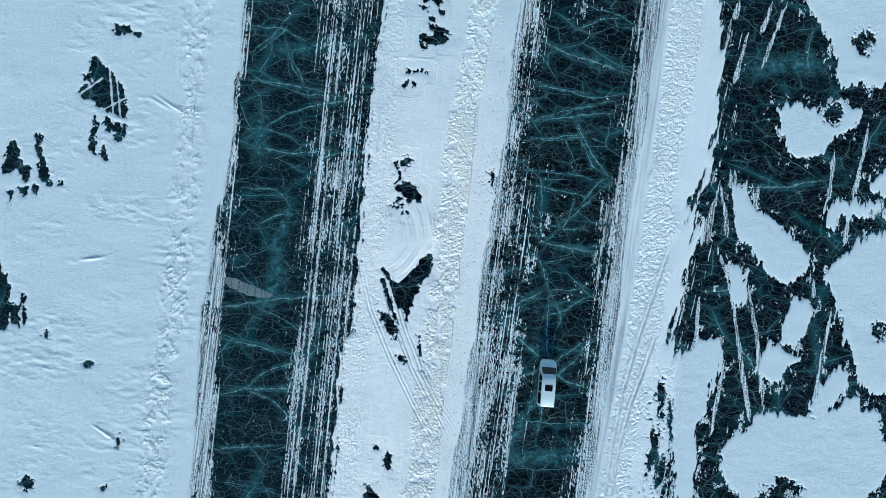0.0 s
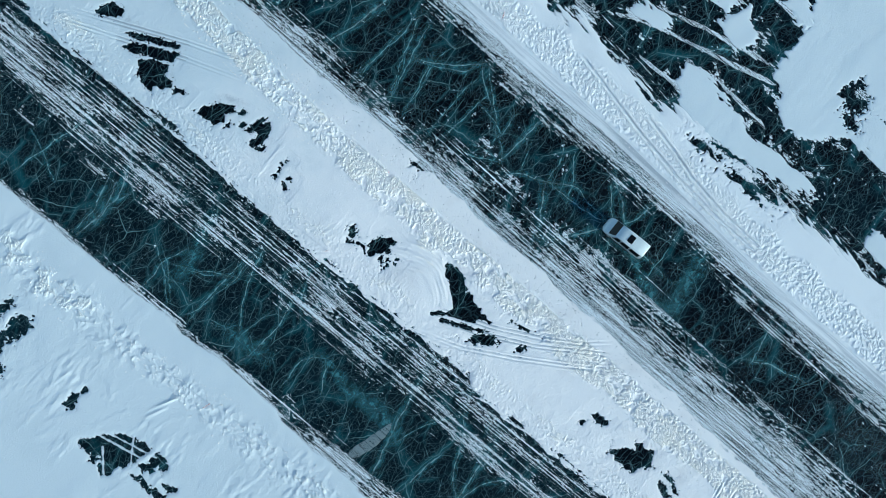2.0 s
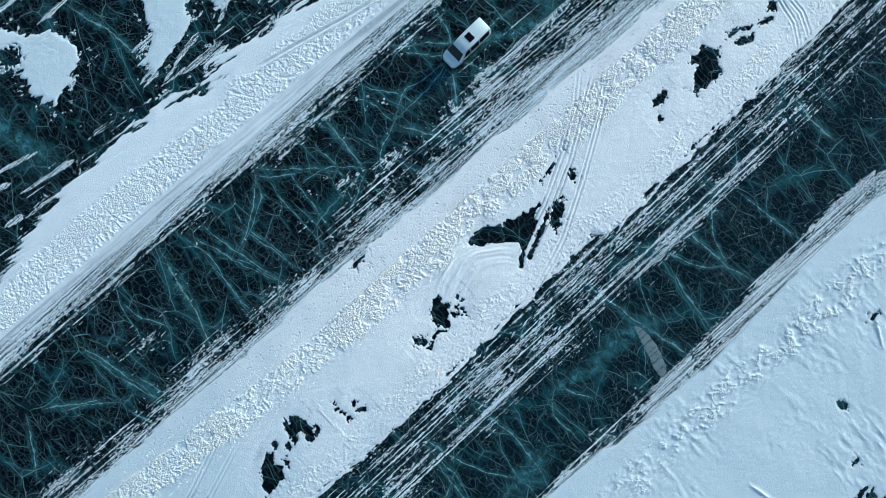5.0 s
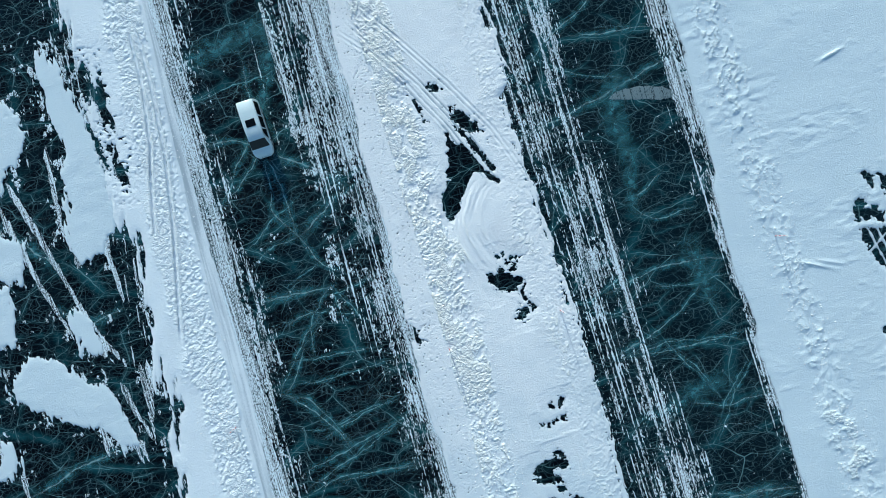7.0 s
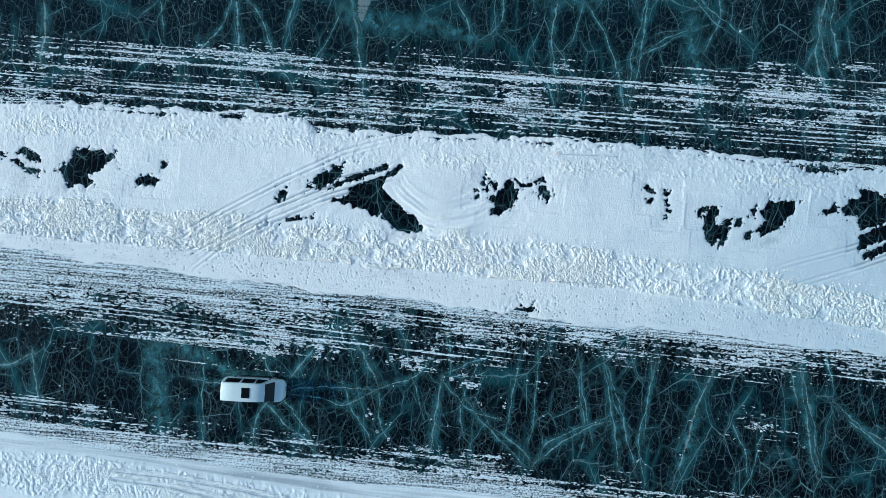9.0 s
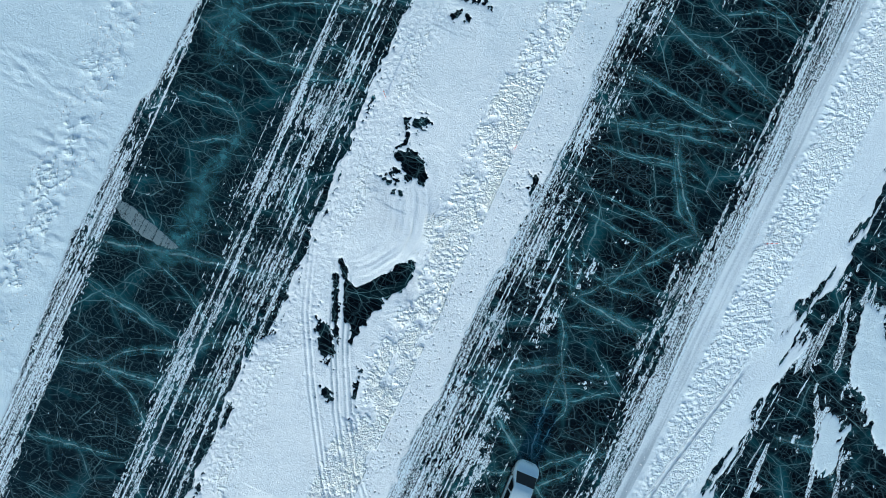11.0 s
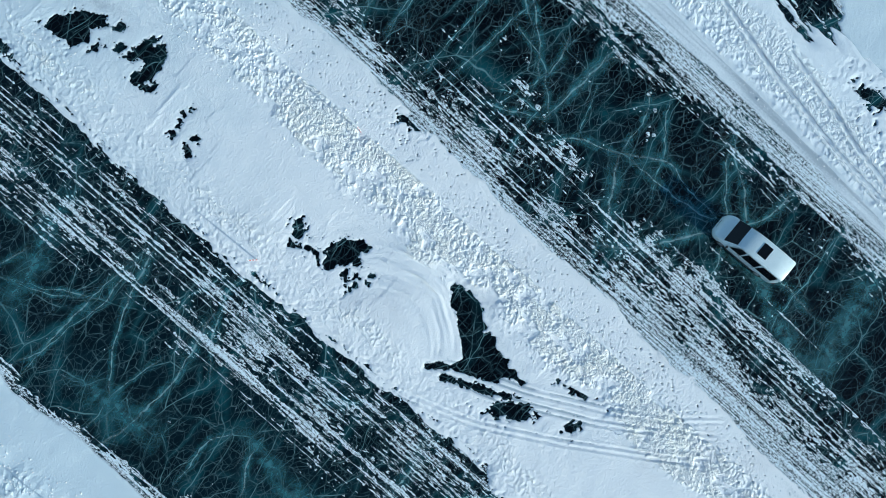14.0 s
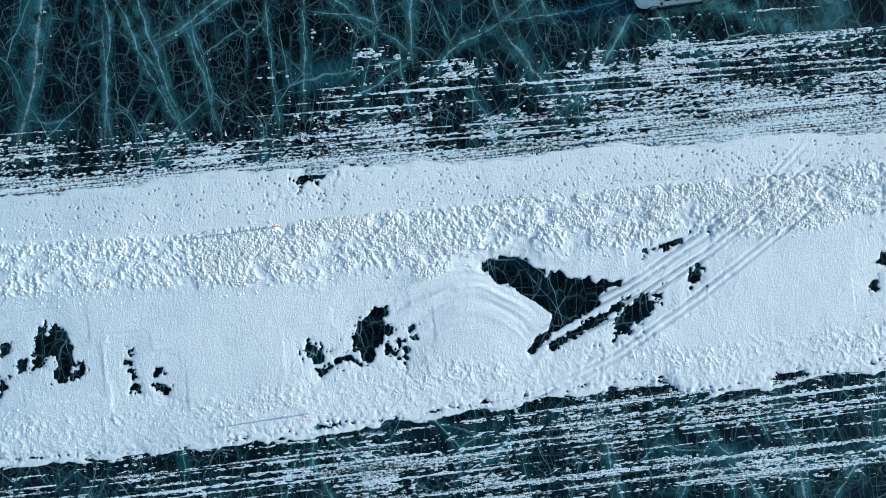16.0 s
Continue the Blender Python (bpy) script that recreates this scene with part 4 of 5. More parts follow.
def build_middle():
    x, y = grid(-9.4, 7.2, -END, END, 0.064, 0.064)
    w, e = x - along(MID_WEST, y), along(MID_EAST, y) - x
    s = np.minimum(w + 0.22 * fractal(x, y, 0.5, 1.2, 41, 4, 0.7), e + 0.2 * fractal(x, y, 0.5, 1.6, 46, 4, 0.7))
    # dark gaps where the edge of the bank has broken away
    gap = np.abs(w - 0.35 - 0.22 * vnoise(x, y, 3.0, 3.5, 48)) + 0.17 * fractal(x, y, 0.22, 0.3, 49, 3, 0.9)
    s = np.minimum(s, gap - 0.36 * step(-0.3, 0.6, vnoise(x, y, 3.0, 2.6, 50)) * step(-30, -10, y) + 0.10)
    s = bare(x, y, s, MED_BARE_1, 51, 0.3)
    for corners in WORN:
        px, py = zip(*corners)
        i0, i1 = np.searchsorted(x[:, 0], (min(px) - 0.9, max(px) + 0.9))
        j0, j1 = np.searchsorted(y[0], (min(py) - 0.9, max(py) + 0.9))
        box = np.s_[i0:i1, j0:j1]
        bx, by = x[box], y[box]
        out = -polygon(bx, by, corners)
        ragged = 0.07 * fractal(bx, by, 0.5, 0.5, 52, 2, 0.8) + 0.09 * fractal(bx, by, 0.2, 0.2, 54, 2, 0.9)
        crumbs = 0.34 - 0.36 * fractal(bx, by, 0.3, 0.24, 59, 3, 0.9) + 0.8 * np.abs(out - 0.1)
        s[box] = np.minimum(s[box], np.minimum(out + ragged, crumbs))
    s = np.minimum(s, -polygon(x, y, PLOUGHED_BARE) + 0.10 * fractal(x, y, 0.4, 0.4, 56, 3, 0.8) * step(-2.6, -0.6, x - 0.45 * y))
    for line in (SLOT_A, SLOT_B):
        d, w2 = near_line(x, y, line)
        s = np.minimum(s, d - 0.15 + 0.13 * fractal(x, y, 0.35, 0.35, 58, 3, 0.8))
    z = 0.03 * (1 - np.exp(-np.maximum(s, 0) / 0.08)) + 0.04 * step(0, 1.8, s) + 0.006
    inner = step(0, 0.6, s)
    z = z + inner * 0.025 * fractal(x, y, 4.0, 5.0, 61, 4)
    off = x - along(CLOD_MID, y)
    ridge = step(1.45, 1.15, off + 0.12 * vnoise(x, y, 0.8, 1.4, 63)) * step(-2.1, -0.9, off + 0.55 * vnoise(x, y, 1.6, 2.5, 65)) * step(-1.3, 0.0, fractal(x, y, 0.9, 1.2, 62, 3))
    z = z + inner * ridge * (0.07 + 0.05 * clumps(x, y, 64))
    west = np.exp(-(((w - 1.5) / 1.5) ** 4)) + 0.6 * np.exp(-(((e - 4.0) / 1.6) ** 4)) * step(-6, -10, y)
    z = z + inner * west * (0.048 + 0.02 * clumps(x, y, 68))
    z = z + step(0, 0.3, s) * (0.001 + 0.005 * step(1.8, 3.0, e)) * vnoise(0.83 * x + 0.56 * y, 0.83 * y - 0.56 * x, 0.5, 0.42, 72)
    d = np.hypot(x + 6.0, y - 1.5)
    swirl = np.exp(-(((d - 5.0) / 2.2) ** 2)) * step(-5.5, -2.5, x) * step(2.4, 1.0, x) * step(-3.0, -1.0, y) * step(5.5, 3.0, y)
    z = z + inner * swirl * (0.013 * np.sin(d * 15 + 2.6 * vnoise(x, y, 1.3, 1.3, 75)) * (1 + vnoise(x, y, 0.9, 0.9, 76)) + 0.024 * np.sin(d * 5.6 + 1.0 + 1.2 * vnoise(x, y, 2.5, 2.5, 77)) + 0.02)
    z = np.where(s > 0.02, ruts(x, y, z, [RUT_A, RUT_B, RUT_C, RUT_F, RUT_G, RUT_H, RUT_I], 0.085, 0.034, 0.17), z)
    pits(x, y, s, z, e)
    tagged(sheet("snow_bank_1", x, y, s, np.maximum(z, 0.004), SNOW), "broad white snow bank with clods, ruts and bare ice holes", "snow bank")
    return x[:, 0], y[0], s, z


def build_bank():
    x, y = grid(15, 30, -END, END, 0.09, 0.09)
    w, e = x - along(BANK_WEST, y) - 0.35, along(BANK_EAST, y) - x
    s = np.minimum(w + 0.12 * fractal(x, y, 0.22, 4.0, 81, 4, 0.7), e + 0.55 * fractal(x - 0.2 * y, y, 0.5, 4.0, 86, 4, 0.65))
    s = bare(x, y, s, BANK_BARE_1, 91, 0.3)
    for line in SLITS_1 + SLITS_2:
        d, q = near_line(x, y, line)
        s = np.minimum(s, d - 0.17 * np.sin(np.clip(q, 0.02, 0.98) * math.pi) ** 0.5 + 0.14 * fractal(x, y, 0.2, 1.1, 93, 3, 0.8))
    z = 0.04 * (1 - np.exp(-np.maximum(s, 0) / 0.15)) + 0.006
    c = along(CLOD_BANK, y)
    inner = step(0, 0.8, s)
    hump = step(-1.85, -1.55, x - c + 0.12 * vnoise(x, y, 0.8, 1.2, 95)) * step(2.2, 0.9, x - c + 0.5 * vnoise(x, y, 1.5, 2.5, 97))
    z = z + inner * hump * (0.07 + 0.045 * clumps(x, y, 96)) + inner * step(-2, 0, x - c) * 0.03
    z = z + inner * 0.02 * fractal(x, y, 2.0, 6.0, 99, 4)
    # a strip along the road scraped down to a grey film
    lean = x - 0.028 * y
    thin = step(0.05, -0.15, x - along(PLOUGH_LINE, y) + 0.06 * vnoise(x, y, 0.6, 2.5, 104)) * step(0, 0.05, s)
    z = z * (1 - thin) + thin * (0.018 + 0.011 * fractal(lean, y, 0.26, 12.0, 101, 3, 0.8) + 0.006 * fractal(x, y, 2.0, 4.0, 107, 3))
    z = np.where(s > 0.02, ruts(x, y, z, [RUT_D, RUT_E], 0.12, 0.13), z)
    tagged(sheet("snow_bank_2", x, y, s, np.maximum(z, 0.004), SNOW_SCRAPED), "low snow bank scraped smooth along the ice road", "snow bank")
    return x[:, 0], y[0], s, z


field, middle, bank = build_field(), build_middle(), build_bank()


def build_plain():
    """The same banks and field, running on to the distance."""
    x, y = grid(-240, 60, -240, 240, 2.0, 2.0)
    rough = fractal(x, y, 3, 9, 141, 4)
    s = np.maximum(along(FIELD_EDGE, y) - x, np.minimum(x - along(MID_WEST, y), along(MID_EAST, y) - x))
    s = np.maximum(s, np.minimum(x - along(BANK_WEST, y), along(BANK_EAST, y) - x)) + 0.5 * rough
    s = np.minimum(s, np.maximum(np.abs(y) - END + 0.6, -46.4 - x))
    z = 0.07 * (1 - np.exp(-np.maximum(s, 0))) + 0.02 + 0.02 * fractal(x, y, 7, 5, 151, 3) * step(0, 2, s)
    return tagged(sheet("snow_plain", x, y, s, np.maximum(z, 0.01), SNOW_FIELD), "snow banks and snow field running on to the distance", "snow")


build_plain()


# ---- loose clods thrown up by the plough ----
def build_clods(surface, line, half, spread, count, small, large, seed):
    xs, ys, s, z = surface
    rng = np.random.RandomState(seed)
    base = bmesh.new()
    bmesh.ops.create_icosphere(base, subdivisions=1, radius=1.0)
    ball = np.array([v.co[:] for v in base.verts])
    tris = np.array([[v.index for v in f.verts] for f in base.faces])
    base.free()
    cy = rng.uniform(-END + 1, END - 1, count)
    cx = along(line, cy) + np.clip(rng.normal(0, spread, count), -half, half)
    i = np.clip(((cx - xs[0]) / (xs[1] - xs[0])).round().astype(int), 0, len(xs) - 1)
    j = np.clip(((cy - ys[0]) / (ys[1] - ys[0])).round().astype(int), 0, len(ys) - 1)
    keep = (s[i, j] > 0.25) & (vnoise(cx, cy, 2.2, 3.0, seed) > -0.45)
    cx, cy, cz = cx[keep], cy[keep], z[i, j][keep]
    n = len(cx)
    size = small + (large - small) * rng.rand(n) ** 2.2
    shape = ball[None] * (1 + 0.42 * rng.uniform(-1, 1, (n, len(ball), 1)))
    shape = shape * size[:, None, None] * rng.uniform(0.7, 1.25, (n, 1, 3)) * np.array([1, 1, 0.75])
    turn = rng.uniform(0, 6.283, n)
    c, q = np.cos(turn)[:, None], np.sin(turn)[:, None]
    px, py = shape[..., 0] * c - shape[..., 1] * q, shape[..., 0] * q + shape[..., 1] * c
    co = np.stack([px + cx[:, None], py + cy[:, None], shape[..., 2] + (cz - 0.1 * size)[:, None]], -1).reshape(-1, 3)
    loops = (tris[None] + (np.arange(n) * len(ball))[:, None, None]).reshape(-1)
    me = bpy.data.meshes.new("snow_clods")
    fill_mesh(me, co, loops, np.full(n * len(tris), 3), False)
    me.materials.append(CLODS)
    return tagged(new("snow_clods", me), "broken white snow clods heaped along the bank", "snow clods", kind="stuff")


build_clods(middle, CLOD_MID, 2.0, 1.0, 11000, 0.022, 0.085, 501)
build_clods(bank, CLOD_BANK, 2.0, 1.0, 3500, 0.025, 0.07, 502)
build_clods(field, CLOD_FIELD, 2.0, 0.95, 5500, 0.02, 0.075, 503)
build_clods(middle, [(q, v + 1.6) for q, v in MID_WEST], 1.5, 0.8, 2500, 0.02, 0.06, 504)


# ---- snow slabs and wind streaks on the open ice beside the roads ----
def build_slab(corners, seed):
    xs, ys = zip(*corners)
    x, y = grid(min(xs) - 1.5, max(xs) + 1.5, min(ys) - 1.5, max(ys) + 1.5, 0.09, 0.11)
    s = polygon(x, y + (0.15 + 0.4 * step(-0.2, 0.7, vnoise(x, y, 2.5, 4, seed + 9))) * fractal(x, y, 0.6, 7.0, seed + 5, 3, 0.75), corners) + 0.2 * fractal(x, y, 1.6, 1.6, seed, 5, 0.6) + (0.14 + 0.3 * step(0.1, 0.6, vnoise(x, y, 3, 5, seed + 2))) * fractal(x - 0.1 * y, y, 0.3, 3.6, seed + 11, 3, 0.8) + 0.12 * fractal(x, y, 0.28, 0.4, seed + 13, 2, 0.9) - 0.1
    s = bare(x, y, s, SLAB_HOLES_BARE_1, seed + 7, 0.4)
    z = 0.05 * (1 - np.exp(-np.maximum(s, 0) / 0.12)) + 0.006 + step(0, 0.8, s) * (0.016 * fractal(x, y, 2.0, 1.5, seed + 3, 4) + 0.007 * fractal(x + 0.4 * y, y - 0.3 * x, 1.0, 0.5, seed + 4, 3))
    return tagged(sheet("snow_slab", x, y, s, np.maximum(z, 0.004), SNOW_FIELD, "thing"), "thin wind-carved slab of snow on dark ice", "snow slab", "snow slabs on the ice")


for n, corners in enumerate(SLABS):
    build_slab(corners, 200 + 17 * n)


def film_field(x, y):
    """How much scraped snow lies on the ice: positive where it covers."""
    u1, u2 = x - along(FIELD_EDGE, y), along(MID_WEST, y) - x
    u3, u4 = x - along(MID_EAST, y), along(BANK_WEST, y) - x
    lean = np.where(x > 0, x - 0.028 * y, x + 0.012 * y)
    # single lines drawn by tyres and ploughs, each as wide and as lasting as chance made it
    rng, drawn, at = np.random.RandomState(307), np.full(x.shape, -0.2), x[0, 0] - 1.0
    while at < x[-1, 0] + 1.0:
        at += rng.exponential(0.28) + 0.07
        wide, wander = 0.03 + 0.14 * rng.rand() ** 2, rng.uniform(-0.009, 0.009)
        near = np.abs(lean - at - wander * y) < wide
        lasting = 0.75 + 0.6 * vnoise(y[near] + 31 * at, y[near], 7.0, 1000.0, 309)
        drawn[near] = np.maximum(drawn[near], lasting * (1 - np.abs(lean - at - wander * y)[near] / wide))
    lines = 1.25 * drawn - 0.05 + 0.3 * fractal(lean, y, 0.12, 5.0, 301, 2, 0.8) + 0.4 * vnoise(lean, y, 0.8, 30.0, 311)
    pepper = 0.7 * fractal(x, y, 0.08, 0.2, 321, 2, 0.8) + 0.2 * fractal(x, y, 0.3, 0.5, 325, 3, 0.9)
    grain = lines + 1.0 * pepper + 0.6 * fractal(x, y, 1.2, 3.0, 331, 3)
    low = step(8, 3, y)
    west = np.interp(u1, [0, 0.3, 1.2, 1.9, 2.3, 3], [0.7, 0.25, 0.1, -0.5, -1.6, -9]) * low + (1 - low) * np.interp(u1, [0, 0.3, 0.8, 1.2], [0.4, -0.2, -0.9, -9])
    wide = np.interp(y, [-30, -15, 0, 15, 25, 45], [5.0, 5.0, 6.2, 5.6, 7.0, 8.0])
    mid_w = np.interp(u2 / wide, [0, 0.05, 0.1, 0.5, 0.85, 1.0, 1.12, 1.2], [-0.5, -0.9, -0.4, -0.45, -0.6, -0.9, -2.4, -9])
    narrow = np.interp(y, [-40, -15, 0, 8, 14, 40], [5.5, 4.8, 3.4, 2.8, 2.4, 2.6])
    mid_e = np.interp(u3 / narrow, [0, 0.25, 0.6, 1.0, 1.3, 1.6], [0.7, 0.05, -0.4, -0.95, -1.8, -9])
    mid_e = mid_e + 0.7 * step(-10, -20, y) * step(1.5, 0.7, u3 / narrow)
    bank = np.interp(u4, [-0.6, 0, 0.5, 1.2, 2.2, 2.8, 3.4], [1.8, 0.9, 0.3, -0.15, -0.8, -1.8, -9])
    bias = np.where((u1 > -0.5) & (u2 > -0.5), np.maximum(west, mid_w), np.where((u3 > -0.5) & (u4 > -0.6), np.maximum(mid_e, bank), -9))
    return grain + bias + np.where(x > 0, 0.34, 0.36), grain, pepper, bias


def build_film(name, x0, x1, bits):
    x, y = grid(x0, x1, -48, 48, 0.036, 0.10)
    s, grain, pepper, bias = film_field(x, y)
    fleck = fractal(x, y, 0.6, 0.6, 341, 4, 0.9) - 2.05
    for cx, cy, rx, ry, power in bits:
        d = np.sqrt(((x - cx) / rx) ** 2 + ((y - cy) / ry) ** 2)
        s = np.maximum(s, grain + 0.5 * fractal(x, y, 0.9, 0.5, 351, 3, 0.8) + power + 0.05 - 0.9 * d)
        fleck = fleck + 0.5 * np.exp(-((d / 2.0) ** 2))
    for cx, cy, r in FLECKS:
        s = np.maximum(s, (r - np.hypot(x - cx, y - cy) + 0.05 * pepper) * 6)
    s = np.maximum(s * 0.3, fleck)
    z = 0.006 + 0.012 * step(0, 0.3, s)
    return tagged(sheet(name, x, y, s, z, FILM, "stuff", False), "thin streaks of scraped snow left on the ice road", "snow streaks")


build_film("scraped_snow", -22.5, -6.5, [])
build_film("scraped_snow", 2.8, 20.4, [(9.0, -10.5, 1.0, 3.4, 0.75), (9.6, 0.0, 0.5, 1.8, 0.5), (12.0, 26, 0.8, 2.0, 0.2), (11, 4.5, 0.6, 1.0, 0.2), (8.0, 2.0, 1.5, 6.0, -0.2)])


def build_drift():
    """Wheel-drawn and wind-drawn streaks and flecks on the open ice."""
    x, y = grid(22.5, 54, -END, END, 0.075, 0.11)
    s = np.full(x.shape, -9.0)
    for line in STREAKS_1 + STREAKS_2:
        d, w = near_line(x, y, line)
        s = np.maximum(s, (0.13 + 0.14 * w) * np.clip(8 * (1 - w), 0, 1) * np.clip(4 * w + 0.15, 0, 1) - d + 0.09 * fractal(x, y, 0.2, 1.6, 401, 3, 0.8))
    near = np.full(x.shape, -9.0)
    for c in SLABS:
        near = np.maximum(near, polygon(x, y, c))
    near = np.maximum(near, along(BANK_EAST, y) - x)
    fleck = fractal(x, y, 0.55, 0.9, 411, 4, 0.85) - 0.72 - 0.5 * np.maximum(-near - 0.3, 0)
    long = fractal(x - 0.12 * y, y, 0.2, 4.0, 421, 3, 0.8) - 0.72 - 0.4 * np.maximum(x - along(BANK_EAST, y) - 1.0, 0)
    s = np.maximum(s, np.maximum(fleck * 0.3, long * 0.3))
    s = np.where(x < along(BANK_EAST, y) - 1.5, -9, s)
    return tagged(sheet("drifted_snow", x, y, s, 0.006 + 0.02 * step(0, 0.3, s), FILM, "stuff", False), "thin flecks and streaks of drifted snow on ice", "snow streaks")


build_drift()


def build_fan():
    x, y = grid(-23, -15, -6.5, -1.5, 0.06, 0.06)
    s = polygon(x, y, FAN) + 0.06 * fractal(x, y, 0.5, 0.5, 431, 3)
    return tagged(sheet("frost_film", x, y, s, np.full(x.shape, 0.005), FROST, "stuff"), "pale fan of frost on the dark ice", "frost")


build_fan()


# ---- frozen cracks in the ice ----
def build_crack(width, line, seed):
    rng = random.Random(seed)
    pts = []
    for a, b in zip(line, line[1:]):
        n = max(2, int(math.dist(a, b) / 0.35))
        for k in range(n):
            t = k / n
            pts.append(Vector((a[0] + (b[0] - a[0]) * t, a[1] + (b[1] - a[1]) * t)))
    pts.append(Vector(line[-1]))
    for _ in range(2):
        pts = [pts[0]] + [(pts[k - 1] + pts[k] * 2 + pts[k + 1]) / 4 for k in range(1, len(pts) - 1)] + [pts[-1]]
    verts, uv, faces, drift, swell = [], [], [], 0.0, 0.0
    for k, p in enumerate(pts):
        d = (pts[min(k + 1, len(pts) - 1)] - pts[max(k - 1, 0)]).normalized()
        side = Vector((-d.y, d.x))
        drift = 0.86 * drift + rng.uniform(-0.09, 0.09)
        swell = 0.8 * swell + rng.uniform(-0.25, 0.25)
        half = width * 3.3 * (1 + max(-0.7, swell))
        fade = min(1.0, 0.25 + 3.0 * min(k, len(pts) - 1 - k) / len(pts))
        for q in (-1, 0, 1):
            v = p + side * (drift + q * half)
            verts.append((v.x, v.y, 0.003 + 0.00002 * (seed % 70)))
            uv.append((q, fade))
        if k:
            i = 3 * k
            faces += [(i - 3, i - 2, i + 1, i), (i - 2, i - 1, i + 2, i + 1)]
    ob = mesh_object("crack", verts, faces, HAZE if width >= 0.3 else CRACK, True, uv)
    ob.parent = ground
    return ob


for n, (width, line) in enumerate(ALL_CRACKS):
    build_crack(width, line, n)


def build_hairlines(x0, x1, count, seed, level):
    """The net of hairline cracks: each runs from an older one, mostly across the road."""
    rng = np.random.RandomState(seed)
    starts = []
    verts, uv, loops = [], [], []
    for k in range(count):
        if starts and rng.rand() < 0.8:
            p = starts[rng.randint(len(starts))]
        else:
            p = (rng.uniform(x0, x1), rng.uniform(-END, END))
        if rng.rand() < 0.03:
            p = (rng.uniform(x0, x1), rng.uniform(-END, END))
        a = rng.normal(0, 0.5) + math.pi * rng.randint(2) if rng.rand() < 0.62 else rng.uniform(0, 6.283)
        n = int(rng.gamma(2.0, 4.5)) + 3
        width, strength = 0.008 + 0.010 * rng.rand() ** 2, 0.1 + 0.45 * rng.rand() ** 2.5
        if rng.rand() < 0.05:
            n, width, strength = n + 16, rng.uniform(0.014, 0.026), rng.uniform(0.5, 0.8)
        x, y = p
        base = len(verts)
        for q in range(n):
            dx, dy = math.cos(a), math.sin(a)
            w = width * (1 - 0.6 * q / n)
            fade = strength * (1 - (q / (n - 1)) ** 2)
            verts += [(x - dy * w, y + dx * w, level), (x + dy * w, y - dx * w, level)]
            uv += [(0, fade), (0, fade)]
            if q:
                i = base + 2 * q
                loops += [i - 2, i - 1, i + 1, i]
            if rng.rand() < 0.4 and x0 < x < x1 and abs(y) < END:
                starts.append((x, y))
            a += rng.normal(0, 0.11) + (rng.choice((-0.6, 0.6)) if rng.rand() < 0.14 else 0)
            x, y = x + dx * 0.26, y + dy * 0.26
            if not (x0 - 0.5 < x < x1 + 0.5):
                break
    me = bpy.data.meshes.new("hairline_cracks")
    fill_mesh(me, np.array(verts), np.array(loops), np.full(len(loops) // 4, 4))
    layer = me.uv_layers.new(name="across")
    layer.data.foreach_set("uv", np.array(uv, np.float32)[np.array(loops)].ravel())
    me.materials.append(HAIR)
    return tagged(new("hairline_cracks", me), "net of fine pale cracks in dark ice", "ice cracks", kind="stuff")


build_hairlines(-22.3, -6.8, 2800, 601, 0.0022)
build_hairlines(2.8, 19.5, 3000, 602, 0.0022)
build_hairlines(24.0, 53.0, 1600, 603, 0.0022)


# ---- marker poles in the snow beside the roads ----
RED = plain_material("red_paint", (0.42, 0.03, 0.035), 0.5)
WHITE = plain_material("white_paint", (0.75, 0.75, 0.75), 0.5)


def tube(r0, r1, z0, z1, n=10):
    bm = bmesh.new()
    bmesh.ops.create_cone(bm, cap_ends=True, segments=n, radius1=r0, radius2=r1, depth=z1 - z0, matrix=Matrix.Translation((0, 0, (z0 + z1) / 2)))
    return bm


def build_marker():
    pole = tagged(new("marker_pole"), "thin red and white banded marker pole standing in snow", "marker pole", "marker poles along the road")
    for k in range(6):
        part("band", tube(0.036 - 0.001 * k, 0.035 - 0.001 * k, 0.3 * k - 0.1, 0.3 * k + 0.2), WHITE if k % 2 else RED, pole)
    return pole


marker = build_marker()
marker.matrix_basis = pose(*MARKERS[0], 0.12)
for mx, my in MARKERS[1:]:
    copy_thing(marker, pose(mx, my, 0.16))


# ---- the van on the ice road ----
PAINT = plain_material("white_car_paint", (0.68, 0.77, 0.79), 0.3, 0.0, 0.05, 0.6)
GLASS = plain_material("dark_tinted_glass", (0.004, 0.005, 0.007), 0.06, 0.0, 0.1, 0.0, 0.2)
RUBBER = plain_material("black_rubber", (0.012, 0.012, 0.013), 0.75)
STEEL = plain_material("grey_alloy", (0.45, 0.46, 0.47), 0.35, 0.9)
TRIM = plain_material("dark_grey_plastic", (0.03, 0.032, 0.035), 0.55)
LAMP = plain_material("clear_lamp_glass", (0.7, 0.72, 0.75), 0.1)
TAIL = plain_material("red_lamp_glass", (0.35, 0.01, 0.012), 0.15)

